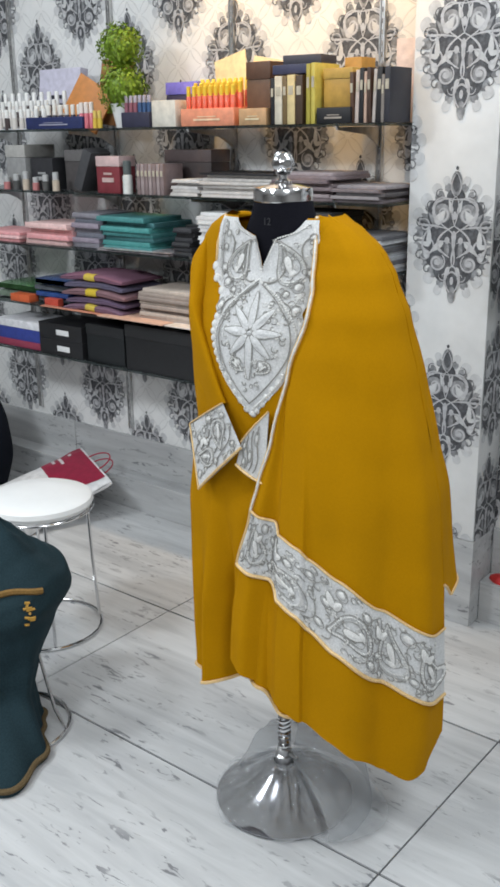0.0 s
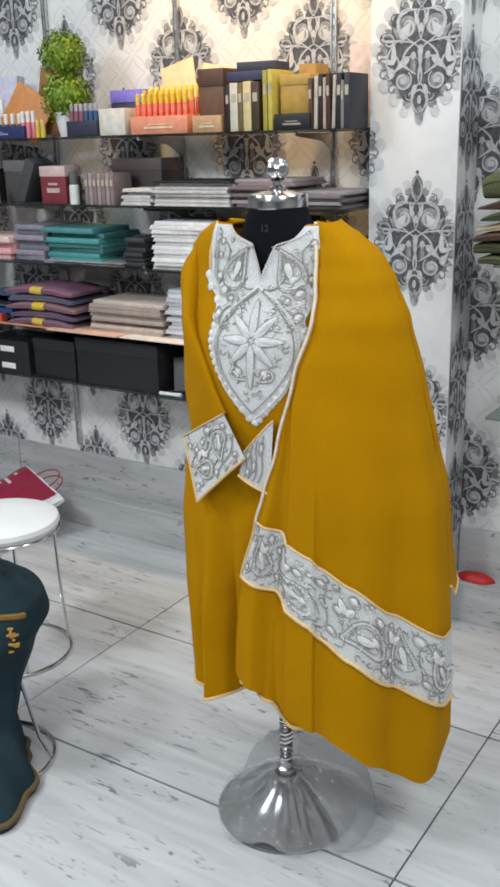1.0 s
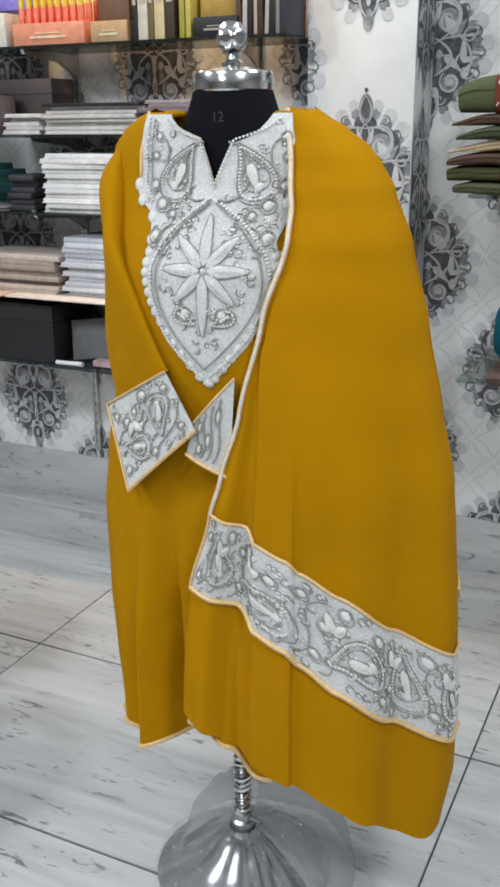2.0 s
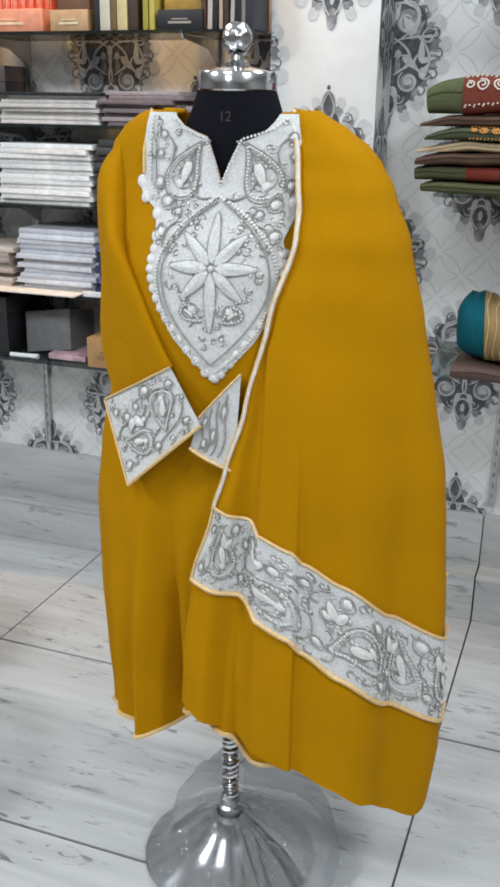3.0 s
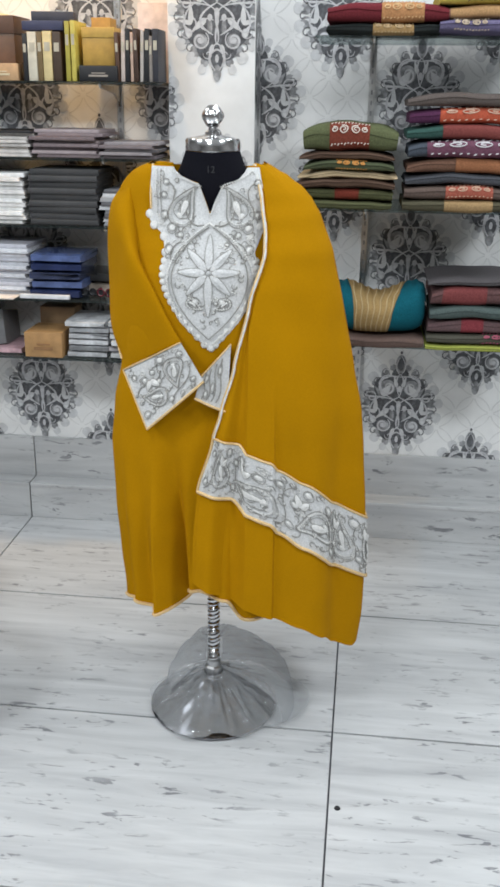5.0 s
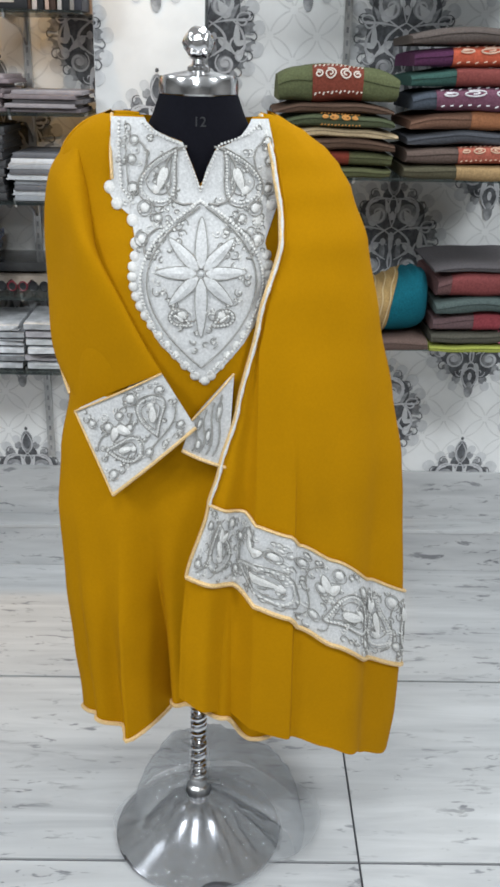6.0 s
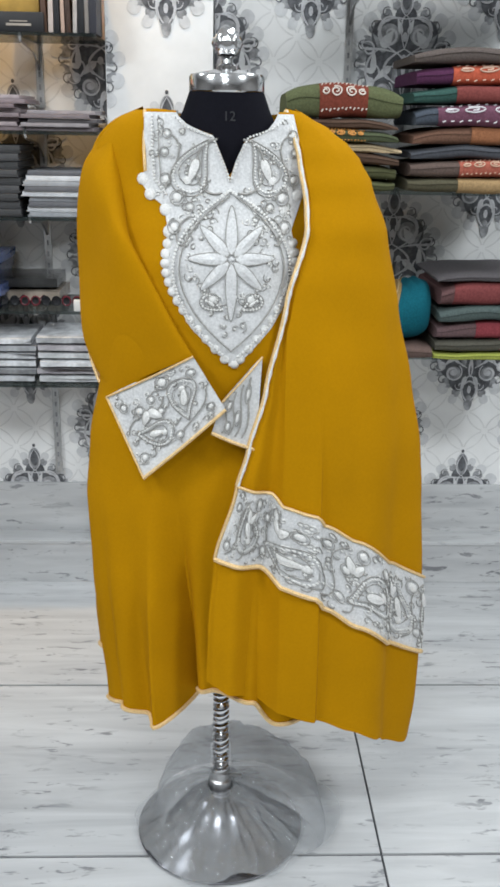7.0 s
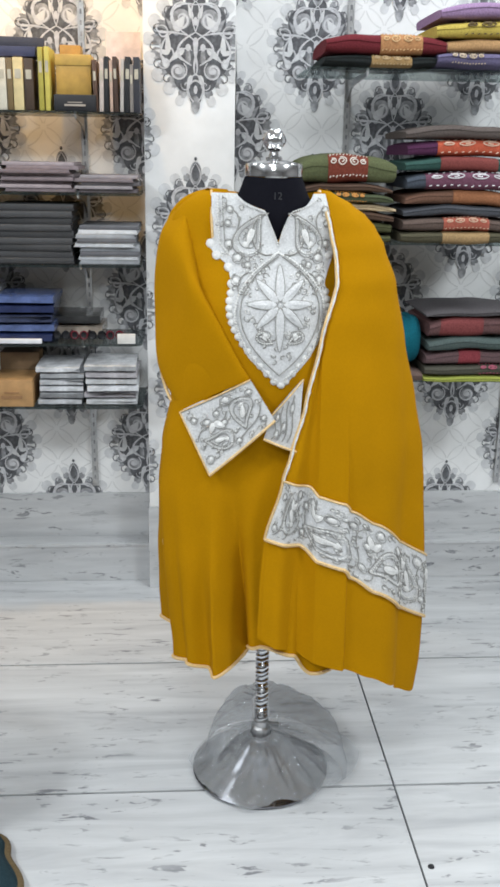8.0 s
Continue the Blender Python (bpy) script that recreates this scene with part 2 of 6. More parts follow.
def damask_bm():
    """One printed motif, 0.40 high and 0.29 wide, lying in the plane y = 0, layers half a millimetre apart."""
    bm = bmesh.new()
    rnd = random.Random(4)
    level = [0]

    def fill(pts, mat, y):
        level[0] += 1
        vs = [bm.verts.new((x, y - 0.000012 * level[0], z)) for x, z in pts]
        f = bm.faces.new(vs)
        f.material_index = mat

    def blob(cx, cz, rx, rz, mat, y, tilt=0.0, wav=0.0, lobes=5):
        pts = []
        for k in range(20):
            a = 2 * math.pi * k / 20
            w = 1 + wav * math.cos(lobes * a)
            x, z = rx * w * math.cos(a), rz * w * math.sin(a)
            pts.append((cx + x * math.cos(tilt) - z * math.sin(tilt), cz + x * math.sin(tilt) + z * math.cos(tilt)))
        fill(pts, mat, y)

    def leaf(cx, cz, ln, wd, tilt, mat, y):
        pts = []
        for k in range(20):
            a = 2 * math.pi * k / 20
            x = ln * math.cos(a)
            z = wd * math.sin(a) * (0.5 + 0.5 * math.cos(a + math.pi) * 0.9 + 0.1)
            pts.append((cx + x * math.cos(tilt) - z * math.sin(tilt), cz + x * math.sin(tilt) + z * math.cos(tilt)))
        fill(pts, mat, y)

    def stroke(pts, w, mat, y, taper=0.35):
        level[0] += 1
        n = len(pts)
        L, R = [], []
        for i, (x, z) in enumerate(pts):
            x0, z0 = pts[max(i - 1, 0)]
            x1, z1 = pts[min(i + 1, n - 1)]
            d = math.hypot(x1 - x0, z1 - z0) or 1
            ww = w * (taper + (1 - taper) * math.sin(math.pi * (i + 0.6) / (n + 0.2)))
            nx, nz = -(z1 - z0) / d * ww, (x1 - x0) / d * ww
            yy = y - 0.000012 * level[0]
            L.append(bm.verts.new((x + nx, yy, z + nz)))
            R.append(bm.verts.new((x - nx, yy, z - nz)))
        for i in range(n - 1):
            bm.faces.new((L[i], L[i + 1], R[i + 1], R[i])).material_index = mat

    DARK, MID, PALE, SIL = 0, 1, 2, 3
    for s in (-1, 1):
        # soft pale outer leaves, curling outward
        for cx, cz, ln, wd, tl in ((0.112, 0.052, 0.034, 0.026, 0.7), (0.128, 0.010, 0.032, 0.024, 0.1), (0.124, -0.036, 0.034, 0.026, -0.5), (0.104, -0.080, 0.034, 0.026, -0.8), (0.074, -0.118, 0.032, 0.024, -1.0), (0.044, -0.152, 0.028, 0.018, -1.2), (0.088, 0.092, 0.034, 0.026, 0.9), (0.058, 0.124, 0.030, 0.022, 1.1), (0.030, 0.150, 0.024, 0.016, 1.3)):
            leaf(s * cx, cz, ln * 0.9, wd * 1.05, (tl if s > 0 else math.pi - tl) + math.pi, PALE, -0.0006)
            blob(s * (cx - 0.012 * math.cos(tl)), cz - 0.012 * math.sin(tl), wd * 0.75, wd * 0.7, MID, -0.0008, tl, 0.05)
            blob(s * (cx + 0.004), cz, wd * 0.34, wd * 0.3, PALE, -0.0009, tl)
        # charcoal body
        blob(s * 0.045, 0.062, 0.046, 0.046, DARK, -0.001)
        blob(s * 0.060, 0.005, 0.040, 0.036, DARK, -0.001)
        leaf(s * 0.088, -0.02, 0.05, 0.03, math.pi / 2 - s * 0.2, DARK, -0.001)
        blob(s * 0.05, -0.062, 0.044, 0.036, DARK, -0.001)
        blob(s * 0.03, -0.1, 0.034, 0.036, DARK, -0.001)
        leaf(s * 0.1, 0.03, 0.03, 0.016, s * 0.5 + (0 if s > 0 else math.pi), DARK, -0.001)
    blob(0, 0.0, 0.05, 0.1, DARK, -0.001)
    blob(0, -0.14, 0.02, 0.035, DARK, -0.001)
    blob(0, -0.172, 0.013, 0.025, MID, -0.0011)
    blob(0, 0.11, 0.03, 0.03, DARK, -0.001)
    blob(0, 0.152, 0.018, 0.034, MID, -0.0011)
    blob(0, 0.155, 0.012, 0.028, DARK, -0.0012)
    blob(0, 0.194, 0.0045, 0.0055, DARK, -0.0012)
    for s in (-1, 1):
        # grey-silver fillings
        blob(s * 0.042, 0.065, 0.028, 0.028, MID, -0.0014)
        leaf(s * 0.046, 0.055, 0.026, 0.02, math.pi / 2 + s * 0.6, PALE, -0.0015)
        blob(s * 0.052, -0.078, 0.022, 0.02, MID, -0.0014)
        blob(s * 0.052, -0.078, 0.010, 0.009, SIL, -0.0015)
        leaf(s * 0.022, -0.03, 0.03, 0.011, math.pi / 2, MID, -0.0014)
        leaf(s * 0.082, 0.0, 0.03, 0.012, math.pi / 2, PALE, -0.0014)
        blob(s * 0.022, -0.012, 0.008, 0.01, SIL, -0.0015)
        leaf(s * 0.094, -0.05, 0.022, 0.012, math.pi / 2 - s * 0.5, PALE, -0.0014)
        # silver scrollwork
        leaf(s * 0.07, 0.045, 0.03, 0.014, s * 0.9 + (0 if s > 0 else math.pi), MID, -0.0014)
        leaf(s * 0.058, -0.035, 0.03, 0.014, -s * 0.7 + (0 if s > 0 else math.pi), PALE, -0.0014)
        leaf(s * 0.02, -0.112, 0.024, 0.010, -math.pi / 2 + s * 0.3, PALE, -0.0014)
        leaf(s * 0.016, 0.088, 0.022, 0.009, math.pi / 2 - s * 0.3, PALE, -0.0014)
        leaf(s * 0.1, -0.025, 0.022, 0.010, s * 0.2 + (0 if s > 0 else math.pi), PALE, -0.0014)
        stroke(spiral(s * 0.098, 0.028, 0.022, 1.2, 0.4 if s > 0 else math.pi - 0.4, s), 0.0024, SIL, -0.0018)
        stroke(spiral(s * 0.092, -0.055, 0.020, 1.2, 0.2 if s > 0 else math.pi - 0.2, -s), 0.0024, SIL, -0.0018)
        stroke(spiral(s * 0.028, -0.118, 0.016, 1.1, 0.2 if s > 0 else math.pi - 0.2, -s), 0.0020, SIL, -0.0018)
        stroke(bez((s * 0.01, -0.02), (s * 0.05, 0.0), (s * 0.07, -0.045), (s * 0.03, -0.05)), 0.0024, SIL, -0.0018)
        stroke(bez((s * 0.01, 0.10), (s * 0.05, 0.125), (s * 0.07, 0.10), (s * 0.075, 0.075)), 0.0024, SIL, -0.0018)
        W = 0.0034
        stroke(spiral(s * 0.042, 0.065, 0.036, 1.3, math.pi / 2, -s), W, SIL, -0.0018)
        stroke(spiral(s * 0.052, -0.078, 0.028, 1.5, math.pi / 2 * 1.4 if s > 0 else math.pi / 2 * 0.6, s), W, SIL, -0.0018)
        stroke(bez((0, 0.105), (s * 0.075, 0.12), (s * 0.10, 0.06), (s * 0.02, 0.02)), W, SIL, -0.0018)
        stroke(bez((s * 0.02, 0.02), (-s * 0.03, -0.01), (s * 0.02, -0.05), (0, -0.09)), W, SIL, -0.0018)
        stroke(bez((0, 0.03), (s * 0.06, 0.0), (s * 0.075, -0.03), (s * 0.012, -0.062)), W, SIL, -0.0018)
        stroke(bez((s * 0.02, 0.02), (s * 0.09, 0.04), (s * 0.12, 0.015), (s * 0.115, 0.045)), W, SIL, -0.0018)
        stroke(bez((s * 0.07, 0.028), (s * 0.115, 0.0), (s * 0.11, -0.06), (s * 0.08, -0.055)), W, SIL, -0.0018)
        stroke(bez((s * 0.08, -0.055), (s * 0.055, -0.045), (s * 0.065, -0.01), (s * 0.082, -0.012)), W * 0.8, SIL, -0.0018)
        stroke(bez((0, -0.085), (s * 0.03, -0.105), (s * 0.03, -0.14), (s * 0.006, -0.165)), W, SIL, -0.0018)
        stroke(bez((0, 0.182), (s * 0.022, 0.15), (s * 0.02, 0.13), (0, 0.112)), W * 0.6, SIL, -0.0018)
        stroke(bez((0, 0.115), (s * 0.02, 0.1), (s * 0.01, 0.06), (0, 0.03)), W * 0.7, SIL, -0.0018)
        for cx, cz, r in ((0.112, 0.035, 0.017), (0.124, -0.012, 0.014), (0.112, -0.06, 0.016), (0.084, -0.1, 0.016), (0.08, 0.085, 0.016), (0.052, 0.12, 0.015)):
            stroke(spiral(s * cx, cz, r, 0.8, 2.2 if s > 0 else math.pi - 2.2, -s, 12, 0.4), 0.0015, DARK, -0.0013)
    stroke(bez((-0.016, -0.115), (-0.006, -0.1), (0.006, -0.1), (0.016, -0.115), 6), 0.003, SIL, -0.0018)
    blob(0, 0.0, 0.008, 0.016, SIL, -0.0019)
    blob(0, 0.06, 0.007, 0.012, SIL, -0.0019)
    blob(0, -0.13, 0.006, 0.012, SIL, -0.0019)
    bmesh.ops.triangulate(bm, faces=[f for f in bm.faces if len(f.verts) > 4])
    return bm


def clip_bm(bm, axis, value, keep_over):
    n = [0, 0, 0]
    n[axis] = -1 if keep_over else 1
    c = [0, 0, 0]
    c[axis] = value
    bmesh.ops.bisect_plane(bm, geom=bm.verts[:] + bm.edges[:] + bm.faces[:], dist=1e-6, plane_co=c, plane_no=n, clear_outer=True)


PRINTS = [PRINT_DARK, PRINT_MID, PRINT_PALE, PRINT_SILVER]
whole = damask_bm()
WHOLE = bpy.data.meshes.new("damask_motif")
whole.to_mesh(WHOLE)
for mm in PRINTS:
    WHOLE.materials.append(mm)


def motif(parent, x, z, y, x_lo=-9, x_hi=9, z_lo=SKIRT, turn=0.0):
    """A motif with its middle at x, z on a face at y; cut at the face's borders."""
    lx, hx, lz = x_lo - x, x_hi - x, z_lo - z
    if hx < -0.14 or lx > 0.14 or lz > 0.2:
        return
    if lx <= -0.155 and hx >= 0.155 and lz <= -0.2:
        ob = new("damask_motif", WHOLE)
    else:
        bm = whole.copy()
        if lx > -0.155:
            clip_bm(bm, 0, lx, True)
        if hx < 0.155:
            clip_bm(bm, 0, hx, False)
        if lz > -0.2:
            clip_bm(bm, 2, lz, True)
        me = bpy.data.meshes.new("damask_motif")
        bm.to_mesh(me)
        bm.free()
        for mm in PRINTS:
            me.materials.append(mm)
        ob = new("damask_motif", me)
    ob.parent = parent
    ob.matrix_basis = pose(x, y, z, 0, 0, turn)


PITCH = 0.523
for k in range(-7, 7):
    # left stretch of wall, then right stretch
    for x, z0, lo, hi in ((0.055 + k * PITCH, 0.487, X0, PX0 - 0.002), (0.316 + k * PITCH, 0.225, X0, PX0 - 0.002), (1.38 + k * PITCH, 0.49, PX1 + 0.002, X1), (1.122 + k * PITCH, 0.216, PX1 + 0.002, X1)):
        if lo - 0.14 < x < hi + 0.14:
            for j in range(5):
                if z0 + j * PITCH < CEIL - 0.1:
                    motif(wall_n, x, z0 + j * PITCH, WALL - 0.0005, lo, hi)
for j in range(5):
    motif(pillar, 0.742, 0.200 + j * PITCH, FRONT - 0.0005, PX0 + 0.002, PX1 - 0.002)
    for x in (0.742 - PITCH / 2, 0.742 + PITCH / 2):
        motif(pillar, x, 0.461 + j * PITCH, FRONT - 0.0005, PX0 + 0.002, PX1 - 0.002)


def side_motif(z):
    bm = whole.copy()
    clip_bm(bm, 0, -0.07, True)
    clip_bm(bm, 0, 0.07, False)
    me = bpy.data.meshes.new("damask_motif")
    bm.to_mesh(me)
    bm.free()
    for mm in PRINTS:
        me.materials.append(mm)
    ob = new("damask_motif", me)
    ob.parent = pillar
    ob.matrix_basis = pose(PX1 + 0.0005, (FRONT + WALL) / 2, z, 0, 0, 90)


for j in range(5):
    side_motif(0.38 + j * PITCH * 0.8)

# pale trellis behind the motifs, low on the walls
def trellis(parent, x_lo, x_hi, z_lo, z_hi, y):
    bm = bmesh.new()
    w, h = 0.062, 0.062
    nx, nz = int((x_hi - x_lo) / w), int((z_hi - z_lo) / h)
    for i in range(nx):
        for j in range(nz):
            cx, cz = x_lo + (i + 0.5) * w, z_lo + (j + 0.5) * h
            if (i + j) % 2:
                continue
            for sx, sz in ((1, 1), (1, -1), (-1, 1), (-1, -1)):
                a, b = Vector((cx + sx * w, y, cz)), Vector((cx, y, cz + sz * h))
                m1 = Vector((cx + sx * w * 0.36, y, cz + sz * h * 0.28))
                pts = [Vector((p[0], y, p[1])) for p in bez((a.x, a.z), (a.x - sx * 0.004, a.z + sz * 0.03), (b.x + sx * 0.03, b.z - sz * 0.004), (b.x, b.z), 9)[1:-1]]
                for p, q in zip(pts, pts[1:]):
                    d = (q - p).normalized() * 0.0022
                    n = Vector((-d.z, 0, d.x))
                    bm.faces.new([bm.verts.new(v) for v in (p + n, q + n, q - n, p - n)])
    ob = obj("trellis_print", bm, TRELLIS, parent, "pale grey trellis lines printed on wallpaper", smooth=False)
    return tagged(ob, kind="stuff")


trellis(wall_n, -2.0, 0.58, 0.32, 2.1, WALL - 0.0003)
trellis(wall_n, 0.87, 2.4, 0.32, 2.1, WALL - 0.0003)


# ---- marble pieces ----
def slab(name, parent, lo, hi, bevel=0.0012, share={}):
    size = tuple(round(h - l, 4) for l, h in zip(lo, hi))
    if size not in share:
        bm = box((0, 0, 0), size, bevel)
        me = bpy.data.meshes.new(name)
        bm.to_mesh(me)
        bm.free()
        me.materials.append(MARBLE)
        share[size] = me
    ob = new(name, share[size])
    ob.parent = parent
    ob.location = lo
    return ob


G, JX, JY = 0.0022, 0.012, 0.021
for i in range(-3, 4):
    for j in range(-10, 1):
        lo_y, hi_y = max(Y0, j * 0.6 + 0.0035 + JY), j * 0.6 + 0.6 - 0.0035 + JY
        lo_x, hi_x = i * 1.2 + G + JX, i * 1.2 + 1.2 - G + JX
        slab("tile", floor, (max(lo_x, X0), lo_y, -0.006), (min(hi_x, X1), hi_y, 0.0))
for i in range(-3, 4):
    for lo_x, hi_x in ((i * 1.2 + G + JX, i * 1.2 + 1.2 - G + JX),):
        for a, b, own in ((max(lo_x, X0), min(hi_x, PX0 - 0.006), ledge), (max(lo_x, PX1 + 0.006), min(hi_x, X1), ledge2)):
            if b - a > 0.01:
                slab("riser_slab", own, (a, LEDGE_Y, 0.0005), (b, LEDGE_Y + 0.012, LEDGE_Z - 0.0125))
                slab("top_slab", own, (a, LEDGE_Y - 0.003, LEDGE_Z - 0.012), (b, WALL - 0.0125, LEDGE_Z))
                slab("skirting_slab", own, (a, WALL - 0.012, LEDGE_Z - 0.011), (b, WALL - 0.0005, SKIRT))
slab("skirting_slab", pillar, (PX0 - 0.004, FRONT - 0.004, 0.0005), (PX1 + 0.004, WALL - 0.02, SKIRT - 0.002))


# ---- dress form ----
CX, CY = 0.892, -0.495
form = empty("dress_form", (CX, CY, 0), "black dress form on chrome pole and domed base", "dress form")


def torso_bm():
    """Closed black torso: rings of half width, half depth and height."""
    rows = [(0.10, 0.075, 0.62), (0.145, 0.080, 0.66), (0.150, 0.084, 0.80), (0.130, 0.085, 0.98), (0.132, 0.094, 1.14), (0.126, 0.078, 1.22), (0.118, 0.060, 1.27), (0.106, 0.057, 1.32), (0.094, 0.059, 1.340), (0.084, 0.059, 1.358), (0.070, 0.058, 1.385), (0.059, 0.057, 1.415)]
    bm = bmesh.new()
    rings = [[bm.verts.new((a * math.cos(q), b * math.sin(q) - (0.008 if 0.9 < z < 1.2 else 0), z)) for q in [2 * math.pi * k / 40 for k in range(40)]] for a, b, z in rows]
    for A, B in zip(rings, rings[1:]):
        for k in range(40):
            bm.faces.new((A[k], A[(k + 1) % 40], B[(k + 1) % 40], B[k]))
    bm.faces.new(rings[0][::-1])
    bm.faces.new(rings[-1])
    return bm


part("torso", torso_bm(), BLACKFORM, form, "black jersey torso and neck")
# neck size numerals, faintly embossed
tx = bpy.data.curves.new("size_mark", "FONT")
tx.body, tx.size, tx.extrude, tx.align_x = "12", 0.020, 0.0003, "CENTER"
mk = new("size_mark", tx)
dg = bpy.context.evaluated_depsgraph_get()
me = bpy.data.meshes.new_from_object(mk.evaluated_get(dg))
bpy.data.objects.remove(mk)
me.materials.append(plain("dark_grey_ink", (0.03, 0.03, 0.034), 0.6))
mk = new("size_mark", me)
mk.parent = form
mk.matrix_basis = pose(0.004, -0.0592, 1.372, 88, 0, 0)
bm = lathe([(0.0, 1.4135), (0.0575, 1.4135), (0.0595, 1.416), (0.0595, 1.436), (0.057, 1.4405), (0.030, 1.446), (0.014, 1.449), (0.0, 1.449)], 56)
part("neck_cap", bm, CHROME, form, "polished metal neck cap")
bm = lathe([(0.0, 1.447), (0.017, 1.447), (0.017, 1.453), (0.010, 1.457), (0.009, 1.463), (0.016, 1.466)], 32)
kb = bmesh.ops.create_icosphere(bm, subdivisions=3, radius=0.0225, matrix=Matrix.Translation((0, 0, 1.486)))["verts"]
for v in kb:
    d = (v.co - Vector((0, 0, 1.486)))
    a = math.atan2(d.y, d.x)
    d *= 1 + 0.10 * math.cos(6 * a) * math.cos(3 * math.asin(max(-1, min(1, d.z / d.length))))
    v.co = Vector((0, 0, 1.486)) + d
part("knob", bm, CHROME, form, "faceted chrome finial")
# pole with a coiled spring sleeve
bm = lathe([(0.0, 0.07), (0.0115, 0.07), (0.0115, 0.66), (0.0, 0.66)], 24)
part("pole", bm, CHROME, form)
coil = [(0.0135 * math.cos(2 * math.pi * k / 14), 0.0135 * math.sin(2 * math.pi * k / 14), 0.135 + 0.0115 * k / 14) for k in range(14 * 27)]
part("threaded_sleeve", add_tube(bmesh.new(), coil, 0.0034, 6), CHROME, form, "coiled steel thread on pole")
bm = lathe([(0.0, 0.092), (0.021, 0.092), (0.023, 0.096), (0.023, 0.118), (0.018, 0.122), (0.018, 0.136), (0.0135, 0.139), (0.0, 0.139)], 12)
part("collar", bm, STEEL, form)
part("locking_screw", add_tube(bmesh.new(), [(0.018, -0.004, 0.128), (0.042, -0.010, 0.130)], 0.004, 8), STEEL, form)
prof = [(0.0, 0.002), (0.160, 0.002), (0.166, 0.005), (0.166, 0.009), (0.150, 0.017), (0.120, 0.030), (0.090, 0.048), (0.065, 0.068), (0.045, 0.084), (0.030, 0.092), (0.0, 0.0935)]
part("base", lathe(prof, 72), BASE_STEEL, form, "domed chrome base plate")

# ---- kurta ----
kurta = empty("kurta", (0, 0, 0), "mustard wool kurta with silver embroidered neckline on dress form", "kurta")
HW = [(0.24, 0.205), (0.376, 0.214), (0.48, 0.226), (0.6, 0.238), (0.75, 0.246), (0.85, 0.236), (0.95, 0.214), (1.1, 0.205), (1.2, 0.210), (1.27, 0.214), (1.31, 0.213), (1.335, 0.207), (1.36, 0.188), (1.378, 0.163), (1.392, 0.132)]
HD = [(0.24, 0.150), (0.34, 0.148), (0.5, 0.140), (0.75, 0.120), (0.85, 0.113), (0.95, 0.117), (1.02, 0.123), (1.1, 0.122), (1.16, 0.119), (1.2, 0.106), (1.25, 0.086), (1.29, 0.073), (1.32, 0.068), (1.36, 0.062), (1.392, 0.054)]


def kurta_point(a, z, out=0.0):
    """A point of the kurta at angle a (0 = +x, -90 degrees = front) and height z."""
    hw, hd = lerp_table(HW, z) + out, lerp_table(HD, z) + out
    c, s = math.cos(a), math.sin(a)
    e = 0.86 + 0.22 * smooth_step(1.15, 1.34, z)
    hw *= 1 - 0.18 * smooth_step(-0.1, 0.3, c)
    hd *= 1 - 0.26 * smooth_step(0.15, 0.8, c) * smooth_step(1.0, 1.15, z)
    x, y = hw * math.copysign(abs(c) ** e, c), hd * math.copysign(abs(s) ** e, s)
    amp = 0.052 * smooth_step(0.95, 0.30, z)
    fold = math.sin(5.0 * a + 0.8 + 0.6 * math.sin(2 * a)) * 0.55 + math.sin(9 * a + 2.1) * 0.33 + math.sin(17 * a + 0.4) * 0.1
    dg = math.degrees(a) % 360
    drop = smooth_step(0.95, 0.55, z)
    fold += drop * (0.80 * math.exp(-((dg - 245) / 4) ** 2) - 0.80 * math.exp(-((dg - 252) / 4) ** 2) - 0.65 * math.exp(-((dg - 233) / 6) ** 2) + 0.35 * math.exp(-((dg - 262) / 4) ** 2) - 0.3 * math.exp(-((dg - 214) / 5) ** 2))
    k = 1 + amp * fold / max(0.08, math.hypot(x, y))
    front = -0.003 * smooth_step(1.32, 1.2, z) * smooth_step(0.98, 1.1, z) if s < 0 else 0
    fine = 0.0025 * noise.noise(Vector((6 * a, z * 9, 1.3)))
    return Vector((CX + x * (k + fine), CY + y * (k + fine) + front, z))


def hem(a):
    """Height of the hem round the body: split at the sides, lifted in front of the pole."""
    d = math.degrees(a) % 360
    front = abs((d - 270 + 180) % 360 - 180)
    return 0.351 + 0.048 * smooth_step(27, 11, abs(d - 271)) + 0.005 * math.sin(7 * a) + 0.03 * smooth_step(90, 100, front)


NECK = [(-0.088, 1.392), (-0.081, 1.378), (-0.066, 1.365), (-0.047, 1.357), (-0.026, 1.350), (-0.010, 1.312), (0.000, 1.286), (0.008, 1.312), (0.022, 1.342), (0.042, 1.349), (0.058, 1.359), (0.070, 1.374), (0.078, 1.392)]
BX = 0.898


def neck_z(x):
    """Height of the slit neckline at x from the middle."""
    for (x0, z0), (x1, z1) in zip(NECK, NECK[1:]):
        if x0 <= x <= x1:
            return z0 + (z1 - z0) * (x - x0) / (x1 - x0)
    return 1.386


def body_pt(u, v):
    a = 2 * math.pi * u + math.pi / 2
    zt = 1.392 - 0.012 * abs(math.sin(a))
    if math.sin(a) < -0.1:
        for _ in range(6):
            zt = 0.5 * zt + 0.5 * min(1.386, neck_z(kurta_point(a, zt).x - BX))
    return kurta_point(a, hem(a) + (zt - hem(a)) * v)


part("body", sheet(body_pt, 240, 90), MUSTARD, kurta)


